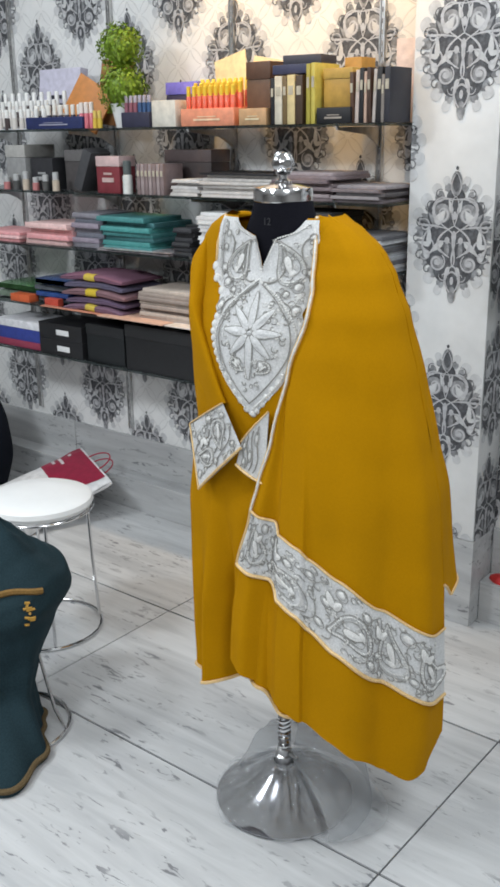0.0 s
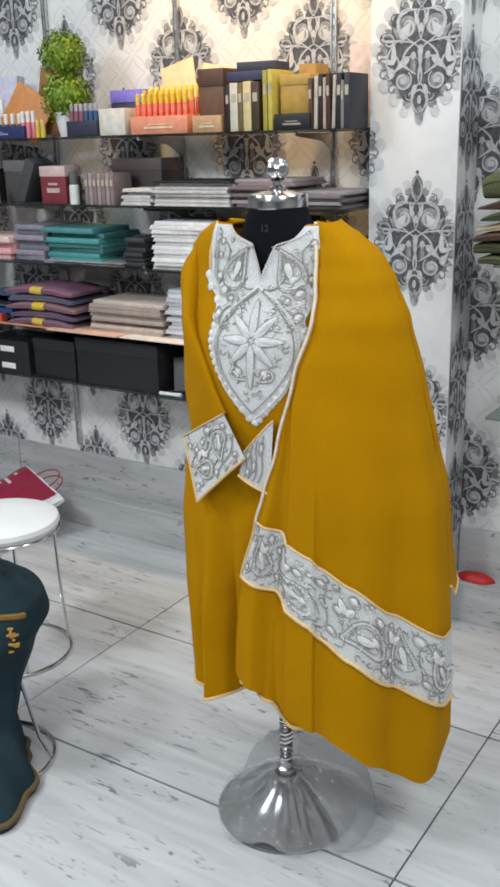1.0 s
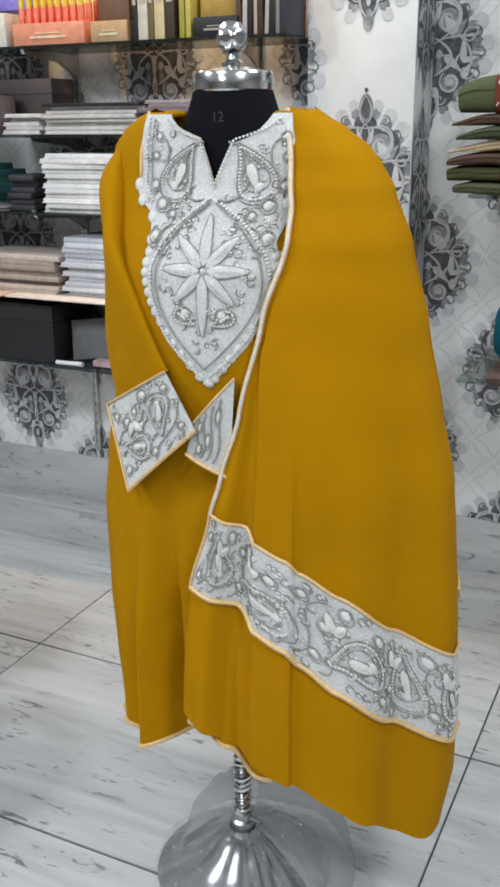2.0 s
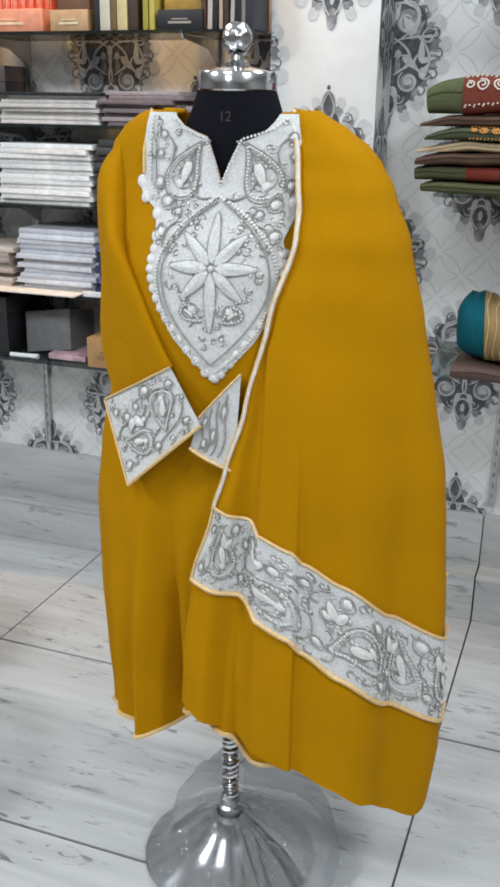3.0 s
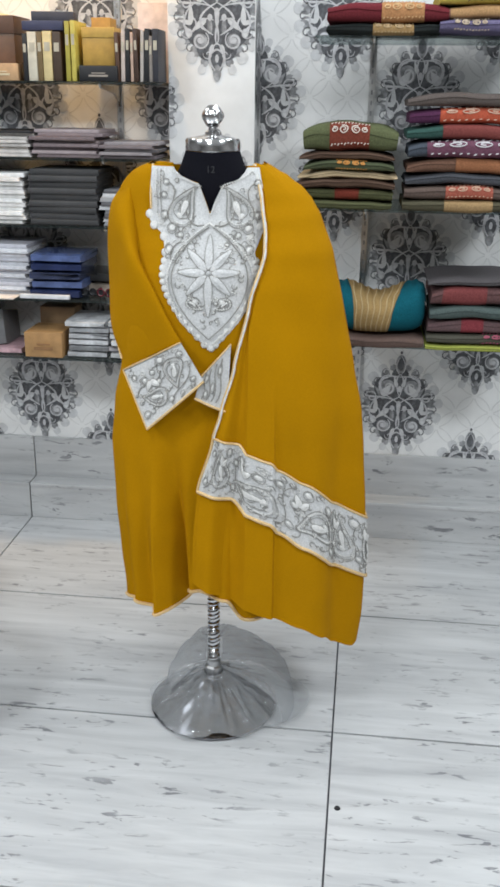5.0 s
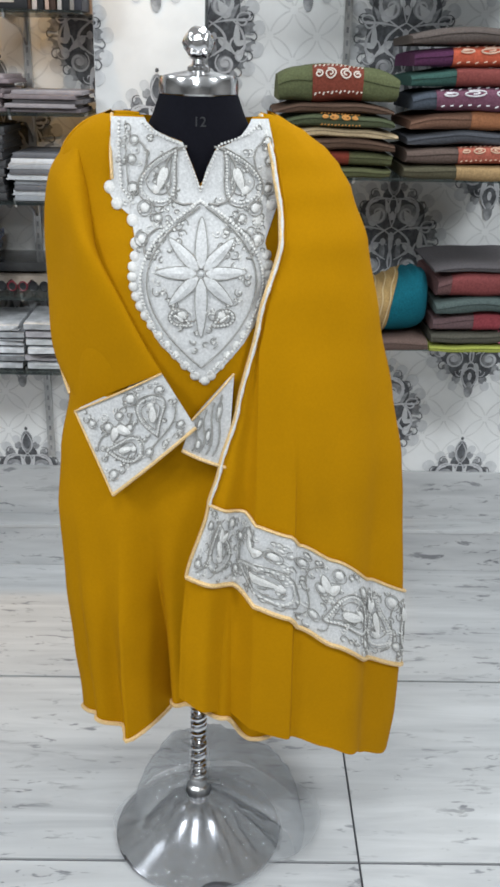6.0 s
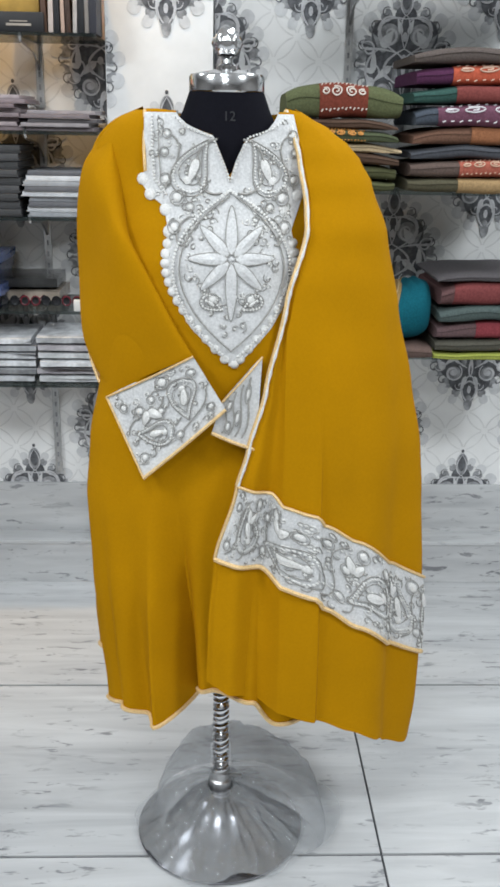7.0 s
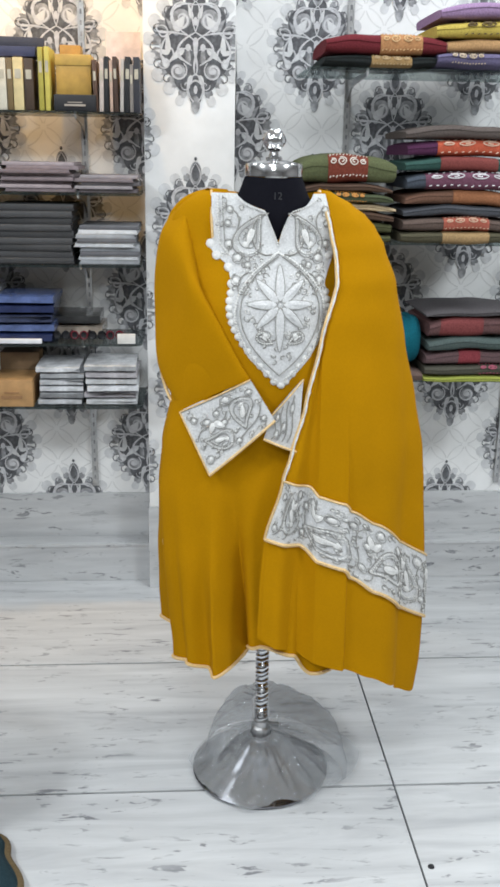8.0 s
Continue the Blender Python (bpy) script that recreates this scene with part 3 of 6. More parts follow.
def front_y(x, z, out=0.0):
    """The kurta's front surface at x and z."""
    lo, hi = math.pi, 2 * math.pi
    for _ in range(26):
        m = (lo + hi) / 2
        if kurta_point(m, z).x < x:
            lo = m
        else:
            hi = m
    return kurta_point((lo + hi) / 2, z).y - out


trim = [kurta_point(2 * math.pi * k / 220, hem(2 * math.pi * k / 220) - 0.001, 0.001) for k in range(220)]
part("hem_trim", add_tube(bmesh.new(), trim, 0.0042, 6, closed=True), GOLD, kurta, "gold corded hem")
# side slit edges with gold cord, on the sleeve side
slit = [kurta_point(math.pi * 1.05, z, 0.006) for z in [0.345 + 0.28 * k / 20 for k in range(21)]]
part("slit_trim", add_tube(bmesh.new(), slit, 0.0034, 6), GOLD, kurta, "gold corded side slit")


def curve_table(rows, k):
    """Smooth place along a list of points, k from 0 to 1."""
    n = len(rows) - 1
    i = min(n - 1, int(k * n))
    f = k * n - i
    p = [Vector(rows[max(0, min(n, i + d))]) for d in (-1, 0, 1, 2)]
    return 0.5 * ((2 * p[1]) + (p[2] - p[0]) * f + (2 * p[0] - 5 * p[1] + 4 * p[2] - p[3]) * f * f + (3 * p[1] - p[0] - 3 * p[2] + p[3]) * f ** 3)


# sleeve: a flattened tube between its upper and its outer edge
SLEEVE_IN = [(0.712, -0.525, 1.335), (0.722, -0.574, 1.245), (0.748, -0.602, 1.185), (0.792, -0.620, 1.100), (0.842, -0.628, 1.018)]
SLEEVE_OUT = [(0.690, -0.455, 1.345), (0.664, -0.462, 1.275), (0.650, -0.468, 1.150), (0.650, -0.492, 1.025), (0.700, -0.548, 0.937)]


def sleeve_pt(u, v):
    a, b = curve_table(SLEEVE_IN, v), curve_table(SLEEVE_OUT, v)
    along = (curve_table(SLEEVE_IN, min(1, v + 0.02)) + curve_table(SLEEVE_OUT, min(1, v + 0.02)) - curve_table(SLEEVE_IN, max(0, v - 0.02)) - curve_table(SLEEVE_OUT, max(0, v - 0.02))).normalized()
    w = b - a
    n = w.cross(along).normalized()
    if n.y > 0:
        n = -n
    q = 2 * math.pi * u
    th = (0.028 * (1 - v) + 0.013 * v) * (0.3 + 0.7 * smooth_step(0, 0.2, v))
    c = math.copysign(abs(math.cos(q)) ** 0.7, math.cos(q))
    wr = 0.004 * math.sin(v * 11 + math.cos(q) * 3) * math.sin(math.pi * v)
    return (a + b) / 2 - w / 2 * c + n * (th * math.sin(q) + wr)


part("sleeve", sheet(sleeve_pt, 44, 40), MUSTARD, kurta)
ridge = [(0.800, -0.474, 1.384), (0.758, -0.468, 1.380), (0.716, -0.462, 1.363), (0.686, -0.464, 1.334), (0.670, -0.470, 1.298)]
part("shoulder_seam", add_tube(bmesh.new(), [curve_table(ridge, k / 24) for k in range(25)], lambda k: 0.003 + 0.007 * math.sin(math.pi * k), 8), MUSTARD, kurta, "raised folded shoulder seam")
pocket = [(0.657, -0.478, 1.010), (0.662, -0.490, 0.985), (0.671, -0.504, 0.962), (0.680, -0.518, 0.945)]
part("side_trim", add_tube(bmesh.new(), [curve_table(pocket, k / 12) for k in range(13)], 0.0034, 6), GOLD, kurta, "short gold corded edge at the side")


def quad_patch(corners, belly=0.006):
    c = [Vector(p) for p in corners]
    la, lb = (c[1] - c[0]).length, (c[3] - c[0]).length

    def fn(a, b, out=0.0):
        u, v = a / la, b / lb
        p = (c[0] * (1 - u) + c[1] * u) * (1 - v) + (c[3] * (1 - u) + c[2] * u) * v
        return p + Vector((0, -1, 0)) * (out + belly * math.sin(math.pi * min(1, max(0, u))))
    return fn, la, lb


class Stitch:
    """Raised embroidery laid on a patch: cords, domes and petals in the patch's own metres."""

    def __init__(self, fn, seed=1):
        self.fn, self.bm, self.rnd = fn, bmesh.new(), random.Random(seed)

    def cord(self, pts, r=0.0016, mat=1, closed=False, out=0.003):
        add_tube(self.bm, [self.fn(a, b, out) for a, b in pts], r, 5, mat, closed)

    def beads(self, pts, step=0.006, r=0.0026, mat=1, out=0.003):
        run = 0.0
        for (a0, b0), (a1, b1) in zip(pts, pts[1:]):
            d = math.hypot(a1 - a0, b1 - b0)
            while run < d:
                k = run / d
                self.dome(a0 + (a1 - a0) * k, b0 + (b1 - b0) * k, r, r, mat, out, 6, 2)
                run += step
            run -= d

    def dome(self, a, b, r, h, mat=1, out=0.002, seg=12, rings=3, rb=None):
        rb = rb or r
        last, top = None, None
        for i in range(rings):
            q = i / rings * math.pi / 2
            ring = [self.bm.verts.new(self.fn(a + r * math.cos(q) * math.cos(t), b + rb * math.cos(q) * math.sin(t), out + h * math.sin(q))) for t in [2 * math.pi * k / seg for k in range(seg)]]
            if last:
                for k in range(seg):
                    self.bm.faces.new((last[k], last[(k + 1) % seg], ring[(k + 1) % seg], ring[k])).material_index = mat
            last = ring
        top = self.bm.verts.new(self.fn(a, b, out + h))
        for k in range(seg):
            self.bm.faces.new((last[k], last[(k + 1) % seg], top)).material_index = mat

    def petal(self, a, b, ang, ln, wd, mat=1, h=0.004, out=0.003):
        c, s = math.cos(ang), math.sin(ang)
        rim = []
        for k in range(16):
            q = 2 * math.pi * k / 16
            x = ln * (0.5 + 0.5 * math.cos(q))
            y = wd * math.sin(q) * (1 - 0.35 * math.cos(q)) * 0.6
            rim.append((a + x * c - y * s, b + x * s + y * c))
        ridge = [self.bm.verts.new(self.fn(a + ln * k * c, b + ln * k * s, out + h)) for k in (0.25, 0.75)]
        vs = [self.bm.verts.new(self.fn(p, q, out)) for p, q in rim]
        for k in range(16):
            m = ridge[1] if (k < 4 or k >= 12) else ridge[0]
            self.bm.faces.new((vs[k], vs[(k + 1) % 16], m)).material_index = mat
        for k in (4, 12):
            self.bm.faces.new((vs[k], ridge[0], ridge[1])).material_index = mat
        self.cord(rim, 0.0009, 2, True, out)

    def paisley(self, a, b, size, ang, hand=1):
        def loop(sc):
            pts = []
            for k in range(26):
                q = 2 * math.pi * k / 26
                x = 0.5 * math.cos(q)
                y = 0.27 * math.sin(q) * (1.0 + 0.75 * math.cos(q))
                y += hand * 0.22 * max(0, -x) ** 2 * 4 * 0.5
                x, y = x * sc * size, y * sc * size
                pts.append((a + x * math.cos(ang) - y * math.sin(ang), b + x * math.sin(ang) + y * math.cos(ang)))
            return pts
        # Dark cords paint the shaded gaps on either side of the beads.
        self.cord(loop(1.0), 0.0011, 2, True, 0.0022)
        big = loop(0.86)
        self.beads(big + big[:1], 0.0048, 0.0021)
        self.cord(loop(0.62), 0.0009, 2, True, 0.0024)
        self.petal(*loop(0.30)[13], ang, size * 0.42, size * 0.13, 1, 0.003)
        self.dome(a + 0.25 * size * math.cos(ang), b + 0.25 * size * math.sin(ang), size * 0.075, 0.003)

    def rosette(self, a, b, r):
        self.dome(a, b, r * 0.62, r * 0.35)
        self.cord([(a + r * math.cos(t), b + r * math.sin(t)) for t in [2 * math.pi * k / 14 for k in range(14)]], 0.0009, 2, True)

    def vine(self, p0, p1, p2, p3, r=0.0013, mat=2):
        self.cord(bez(p0, p1, p2, p3, 10), r, mat, False, 0.0022)

    def filler(self, lo, hi, n, inside=None):
        """Small curls and seeds strewn over the ground."""
        for _ in range(n):
            a, b = self.rnd.uniform(lo[0], hi[0]), self.rnd.uniform(lo[1], hi[1])
            if inside and not inside(a, b):
                continue
            q, r = self.rnd.uniform(0, 6.3), self.rnd.uniform(0.004, 0.009)
            pts = [(a + r * (1 - 0.08 * k) * math.cos(q + 0.5 * k), b + r * (1 - 0.08 * k) * math.sin(q + 0.5 * k)) for k in range(9)]
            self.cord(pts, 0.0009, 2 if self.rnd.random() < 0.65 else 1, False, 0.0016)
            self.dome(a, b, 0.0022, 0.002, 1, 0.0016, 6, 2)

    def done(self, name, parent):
        return part(name, self.bm, [SILVER, SILVER_BRIGHT, SILVER_DARK], parent, "raised silver thread work, gap shade coloured into dark cords")


def cuff(corners, parent, seed, small=False):
    fn, la, lb = quad_patch(corners)
    cf = part("cuff", sheet(lambda u, v: fn(2 * u * la, v * lb) if u <= 0.5 else fn((2 - 2 * u) * la, v * lb, -0.016 * math.sin(math.pi * (2 * u - 1)) ** 0.4), 32, 10), SILVER, parent, "silver embroidered cuff edged in gold cord")
    s = Stitch(fn, seed)
    if not small:
        s.paisley(la * 0.70, lb * 0.47, 0.085, -1.2, 1)
        s.paisley(la * 0.30, lb * 0.66, 0.072, 0.35, -1)
        for a, b, r in ((0.60, 0.13, 0.013), (0.42, 0.26, 0.008), (0.26, 0.32, 0.010), (0.12, 0.2, 0.008), (0.9, 0.2, 0.009), (0.9, 0.8, 0.008), (0.52, 0.85, 0.008), (0.1, 0.82, 0.009), (0.46, 0.45, 0.008)):
            s.rosette(a * la, b * lb, r)
        s.filler((0.006, 0.006), (la - 0.006, lb - 0.006), 90)
        s.petal(0.34 * la, 0.36 * lb, 0.9, 0.03, 0.014)
        s.petal(0.34 * la, 0.36 * lb, 2.3, 0.026, 0.012)
        s.vine((0.05 * la, 0.5 * lb), (0.2 * la, 0.2 * lb), (0.4 * la, 0.6 * lb), (0.55 * la, 0.3 * lb))
        s.vine((0.5 * la, 0.95 * lb), (0.5 * la, 0.7 * lb), (0.9 * la, 0.9 * lb), (0.95 * la, 0.5 * lb))
    else:
        for k in range(4):
            s.vine((la * (0.2 + 0.18 * k), 0.1 * lb), (la * (0.05 + 0.18 * k), 0.4 * lb), (la * (0.4 + 0.18 * k), 0.6 * lb), (la * (0.2 + 0.15 * k), 0.9 * lb), 0.0016)
        for a, b in ((0.25, 0.3), (0.5, 0.6), (0.7, 0.3), (0.3, 0.75)):
            s.rosette(a * la, b * lb, 0.007)
    s.done("thread_work", cf)
    for side in (0, 1) if small else (0, 1, 2):
        pts = [[(k / 12 * la, 0) for k in range(13)], [(k / 12 * la, lb) for k in range(13)], [(0, k / 12 * lb) for k in range(13)]][side]
        part("edge_cord", add_tube(bmesh.new(), [fn(a, b, 0.002) for a, b in pts], 0.0030 if side == 1 else 0.0018, 6), GOLD, cf, "gold edging cord")


cuff([(0.698, -0.580, 0.937), (0.842, -0.636, 1.020), (0.894, -0.641, 0.935), (0.760, -0.626, 0.812)], kurta, 3)
cuff([(0.888, -0.634, 0.945), (0.952, -0.624, 1.018), (0.944, -0.630, 0.864), (0.872, -0.632, 0.893)], kurta, 5, True)

# ---- embroidered bib ----
OUTL = [(-0.134, 1.387), (-0.134, 1.330), (-0.132, 1.296), (-0.142, 1.284), (-0.128, 1.264), (-0.102, 1.244), (-0.096, 1.212), (-0.100, 1.180), (-0.099, 1.145), (-0.087, 1.108), (-0.060, 1.062), (-0.028, 1.030), (0.010, 0.998), (0.040, 1.030), (0.068, 1.062), (0.094, 1.108), (0.106, 1.145), (0.105, 1.180), (0.097, 1.210), (0.108, 1.240), (0.116, 1.264), (0.112, 1.330), (0.098, 1.387)]


def bib_fn(a, b, out=0.0):
    return Vector((BX + a, front_y(BX + a, b) - out, b))


def bib_mesh():
    """Strips between the outline and the neckline, laid on the chest."""
    bm = bmesh.new()

    def span(z):
        xs = []
        for (x0, z0), (x1, z1) in zip(OUTL, OUTL[1:]):
            if (z0 - z) * (z1 - z) <= 0 and z0 != z1:
                xs.append(x0 + (x1 - x0) * (z - z0) / (z1 - z0))
        return (min(xs), max(xs)) if xs else None

    def gap(z):
        xs = []
        for (x0, z0), (x1, z1) in zip(NECK, NECK[1:]):
            if (z0 - z) * (z1 - z) <= 0 and z0 != z1:
                xs.append(x0 + (x1 - x0) * (z - z0) / (z1 - z0))
        return (min(xs), max(xs)) if len(xs) > 1 else None
    rows = [1.0015 + (1.383 - 1.0015) * k / 70 for k in range(71)]
    left, right = [], []
    for z in rows:
        lo, hi = span(z)
        g = gap(z) or (0.0, 0.0)
        g = (max(g[0], lo), min(g[1], hi))
        left.append([bm.verts.new(bib_fn(lo + (g[0] - lo) * k / 10, z, 0.003)) for k in range(11)])
        right.append([bm.verts.new(bib_fn(g[1] + (hi - g[1]) * k / 10, z, 0.003)) for k in range(11)])
    for side in (left, right):
        for A, B in zip(side, side[1:]):
            for k in range(10):
                bm.faces.new((A[k], A[k + 1], B[k + 1], B[k]))
    bmesh.ops.remove_doubles(bm, verts=bm.verts, dist=0.0002)
    bmesh.ops.recalc_face_normals(bm, faces=bm.faces)
    bmesh.ops.solidify(bm, geom=bm.faces[:], thickness=0.0025)
    return bm


bib = part("embroidered_bib", bib_mesh(), SILVER, kurta, "silver-grey embroidered neck panel with pointed end")
s = Stitch(lambda a, b, out=0.0: bib_fn(a, b, out + 0.003), 7)
FX, FZ = 0.003, 1.170
for k in range(8):
    ang = math.pi / 2 + k * math.pi / 4
    s.petal(FX + 0.006 * math.cos(ang), FZ + 0.006 * math.sin(ang), ang, 0.090 if k == 4 else 0.072 if k == 0 else 0.062, 0.0145, 0, 0.0045, 0.0025)
s.dome(FX, FZ, 0.003, 0.0015, 0, 0.0055)
arch = lambda g, w: bez((0.0, 1.262), (-w * 1.2, 1.20), (-w * 1.35, 1.12), (0.004, 1.026 + g), 18)
for off in (0.0, 0.010):
    for sg in (-1, 1):
        pts = [(0.004 + sg * (abs(x - 0.004) + off), z - off * (0.9 if z < 1.1 else 0.1)) for x, z in arch(0, 0.082)]
        if off:
            s.beads(pts, 0.0055, 0.0027)
        else:
            s.cord(pts, 0.0014, 2)
for sg in (-1, 1):
    s.paisley(0.000 + sg * 0.058, 1.305, 0.090, math.pi / 2 + sg * 0.35 + math.pi, -sg)
    s.paisley(0.004 + sg * 0.032, 1.10, 0.038, math.pi / 2 - sg * 0.9, sg)
    s.rosette(0.004 + sg * 0.030, 1.108, 0.010)
    for x, z, r in ((0.082, 1.258, 0.011), (0.086, 1.215, 0.010), (0.100, 1.285, 0.009), (0.102, 1.325, 0.007), (0.098, 1.352, 0.007), (0.062, 1.245, 0.007)):
        s.rosette(sg * x, z, r)
    s.vine((sg * 0.02, 1.345), (sg * 0.07, 1.34), (sg * 0.06, 1.25), (sg * 0.012, 1.266), 0.0018)
    s.vine((sg * 0.09, 1.35), (sg * 0.06, 1.33), (sg * 0.10, 1.29), (sg * 0.10, 1.27), 0.0016)
    s.vine((sg * 0.062, 1.23), (sg * 0.09, 1.22), (sg * 0.085, 1.18), (sg * 0.07, 1.19), 0.0016)
    for k in range(13):
        f = k / 12
        p = bez((sg * 0.098, 1.190), (sg * 0.115, 1.13), (sg * 0.07, 1.08), (sg * 0.012 + 0.004, 1.012), 24)[int(f * 24)]
        s.dome(p[0] + 0.002, p[1], 0.0080, 0.005, 1, -0.002, 12, 3)
    for x, z in ((0.136, 1.284), (0.124, 1.262), (0.100, 1.240), (0.094, 1.208)):
        s.dome(sg * x * (1.0 if sg < 0 else 0.86), z, 0.0095, 0.005, 1, -0.002)
    s.beads([(sg * abs(x) * 1.06, z - 0.002) for x, z in NECK[1:7]], 0.0052, 0.0021)
s.beads([(-0.122, 1.378), (-0.121, 1.33), (-0.118, 1.285), (-0.098, 1.262)], 0.0055, 0.0025)
s.cord([(-0.112, 1.378), (-0.111, 1.33), (-0.108, 1.29)], 0.0011, 2)
s.filler((-0.125, 1.19), (0.098, 1.372), 230, lambda a, b: (a > -0.092 or b > 1.26) and abs(a) > 0.024 + max(0, (b - 1.28)) * 0.62)
s.filler((-0.07, 1.05), (0.075, 1.23), 130, lambda a, b: abs(a - 0.004) < (b - 1.03) * 0.6 and math.hypot(a - FX, b - FZ) > 0.05)
s.dome(0.009, 1.004, 0.008, 0.005, 1, -0.002)
s.beads([(-0.012, 1.262), (0.0, 1.27), (0.012, 1.262)], 0.005, 0.003)
s.done("thread_work", bib)
part("placket_cord", add_tube(bmesh.new(), [bib_fn(x, z, 0.004) for x, z in OUTL[:3]], 0.0026, 6), GOLD, kurta, "gold cord beside the neck panel")

# ---- shawl ----
shawl = empty("shawl", (0, 0, 0), "mustard wool shawl with silver paisley border, draped over one shoulder", "shawl")
RX = [(0.2, 1.250), (0.31, 1.258), (0.4, 1.257), (0.56, 1.249), (0.75, 1.238), (0.83, 1.232), (0.95, 1.212), (1.075, 1.187), (1.2, 1.162), (1.28, 1.132), (1.314, 1.112), (1.335, 1.094), (1.362, 1.058), (1.38, 1.024), (1.395, 0.998)]
DF = [(0.2, 0.200), (0.5, 0.190), (0.67, 0.174), (0.8, 0.169), (1.0, 0.151), (1.12, 0.136), (1.2, 0.117), (1.27, 0.092), (1.32, 0.072), (1.36, 0.054), (1.395, 0.032)]
DB = [(0.2, 0.300), (0.5, 0.285), (0.8, 0.215), (1.0, 0.150), (1.12, 0.118), (1.2, 0.096), (1.27, 0.082), (1.32, 0.068), (1.36, 0.054), (1.395, 0.034)]
EX = [(0.2, 0.865), (0.45, 0.865), (0.555, 0.868), (0.671, 0.877), (0.798, 0.913), (0.863, 0.931), (0.96, 0.958), (1.1, 0.989), (1.21, 1.019), (1.25, 1.018), (1.32, 1.006), (1.39, 0.985)]
SX, SY = 0.99, -0.47


def shawl_pt(s, z, out=0.0):
    """s: 0 at the front edge, 0.62 at the side, 1 at the back edge."""
    R, D, E = lerp_table(RX, z), lerp_table(DF, z), lerp_table(EX, z)
    sx = min(SX, R - 0.02)
    if E > sx - 0.01:
        sx = E + 0.01 if E + 0.01 < R else (E + R) / 2
    if s < 0.22:
        k = s / 0.22
        p = Vector((E + (sx - E) * k, SY - D, z))
        n = Vector((0, -1, 0))
        q = -math.pi / 2
    else:
        q = -math.pi / 2 + math.pi * (s - 0.22) / 0.78
        c, sn = math.cos(q), math.sin(q)
        e = 0.84 if sn < 0 else 0.60 + 0.3 * smooth_step(1.05, 1.3, z)
        dy = D if sn < 0 else lerp_table(DB, z)
        p = Vector((sx + (R - sx) * abs(c) ** e, SY + dy * math.copysign(abs(sn) ** e, sn), z))
        n = Vector((c, sn, 0)).normalized()
    low = smooth_step(1.30, 0.45, z)
    fold = 0.015 * low * (math.sin(s * 21 + 1.2 * z + 0.6) + 0.5 * math.sin(s * 38 - 2.0 * z)) * smooth_step(0.0, 0.12, s)
    tuck = -0.011 * smooth_step(0.266, 0.273, s) * smooth_step(0.60, 0.30, s) * smooth_step(1.0, 0.72, z)
    back = -0.016 * smooth_step(0.02, 0.0, s) * low
    fine = 0.002 * noise.noise(Vector((s * 14, z * 6, 4.7)))
    return p + n * (fold + tuck + fine + out) + Vector((0, -back * 0.3, 0))


def shawl_bottom(s):
    if s < SPLIT:
        tab = [(0.0, 0.445), (0.08, 0.424), (0.14, 0.406), (0.20, 0.388), (0.27, 0.364), (0.33, 0.337), (0.40, 0.302), (0.48, 0.260), (0.55, 0.230), (0.60, 0.234), (0.62, 0.30)]
        return lerp_table(tab, s)
    return 0.60 + 0.10 * (s - SPLIT) + 0.05 * smooth_step(0.66, 0.62, s)


SPLIT = 0.622


def shawl_grid(u, v):
    s = u * 0.98
    zt = 1.392 - 0.004 * math.sin(math.pi * u)
    zb = shawl_bottom(s)
    return shawl_pt(s, zb + (zt - zb) * (1 - v))


part("cloth", sheet(shawl_grid, 260, 100), MUSTARD, shawl)
edge = [shawl_pt(0.002, 1.388 - (1.388 - 0.804) * k / 60, 0.003) for k in range(61)]
part("edge_cord", add_tube(bmesh.new(), edge, 0.0042, 7), GOLD, shawl, "twisted cream and gold edging cord")
pale = add_tube(bmesh.new(), [p + Vector((0.0015, -0.0032, 0)) for p in edge], lambda k: 0.0021 + 0.0007 * math.sin(k * 260), 6)
part("edge_cord", pale, SILVER_BRIGHT, shawl, "cream thread edging cord")
rear = [shawl_pt(SPLIT + 0.003 + (0.975 - SPLIT) * k / 40, shawl_bottom(SPLIT + 0.003 + (0.975 - SPLIT) * k / 40), 0.001) for k in range(41)]
part("edge_cord", add_tube(bmesh.new(), rear, 0.0030, 6), GOLD, shawl, "gold edging cord")
BT = [(0.0, 0.803), (0.17, 0.787), (0.264, 0.754), (0.275, 0.735), (0.34, 0.697), (0.45, 0.635), (0.62, 0.556)]
BB = [(0.0, 0.673), (0.15, 0.654), (0.264, 0.607), (0.275, 0.586), (0.34, 0.542), (0.45, 0.478), (0.62, 0.400)]
BLEN = 0.44


def band_fn(a, b, out=0.0):
    s = min(0.619, max(0.001, a / BLEN * 0.619))
    zb, zt = lerp_table(BB, s), lerp_table(BT, s)
    return shawl_pt(s, zb + (zt - zb) * (b / 0.125), 0.0035 + out)


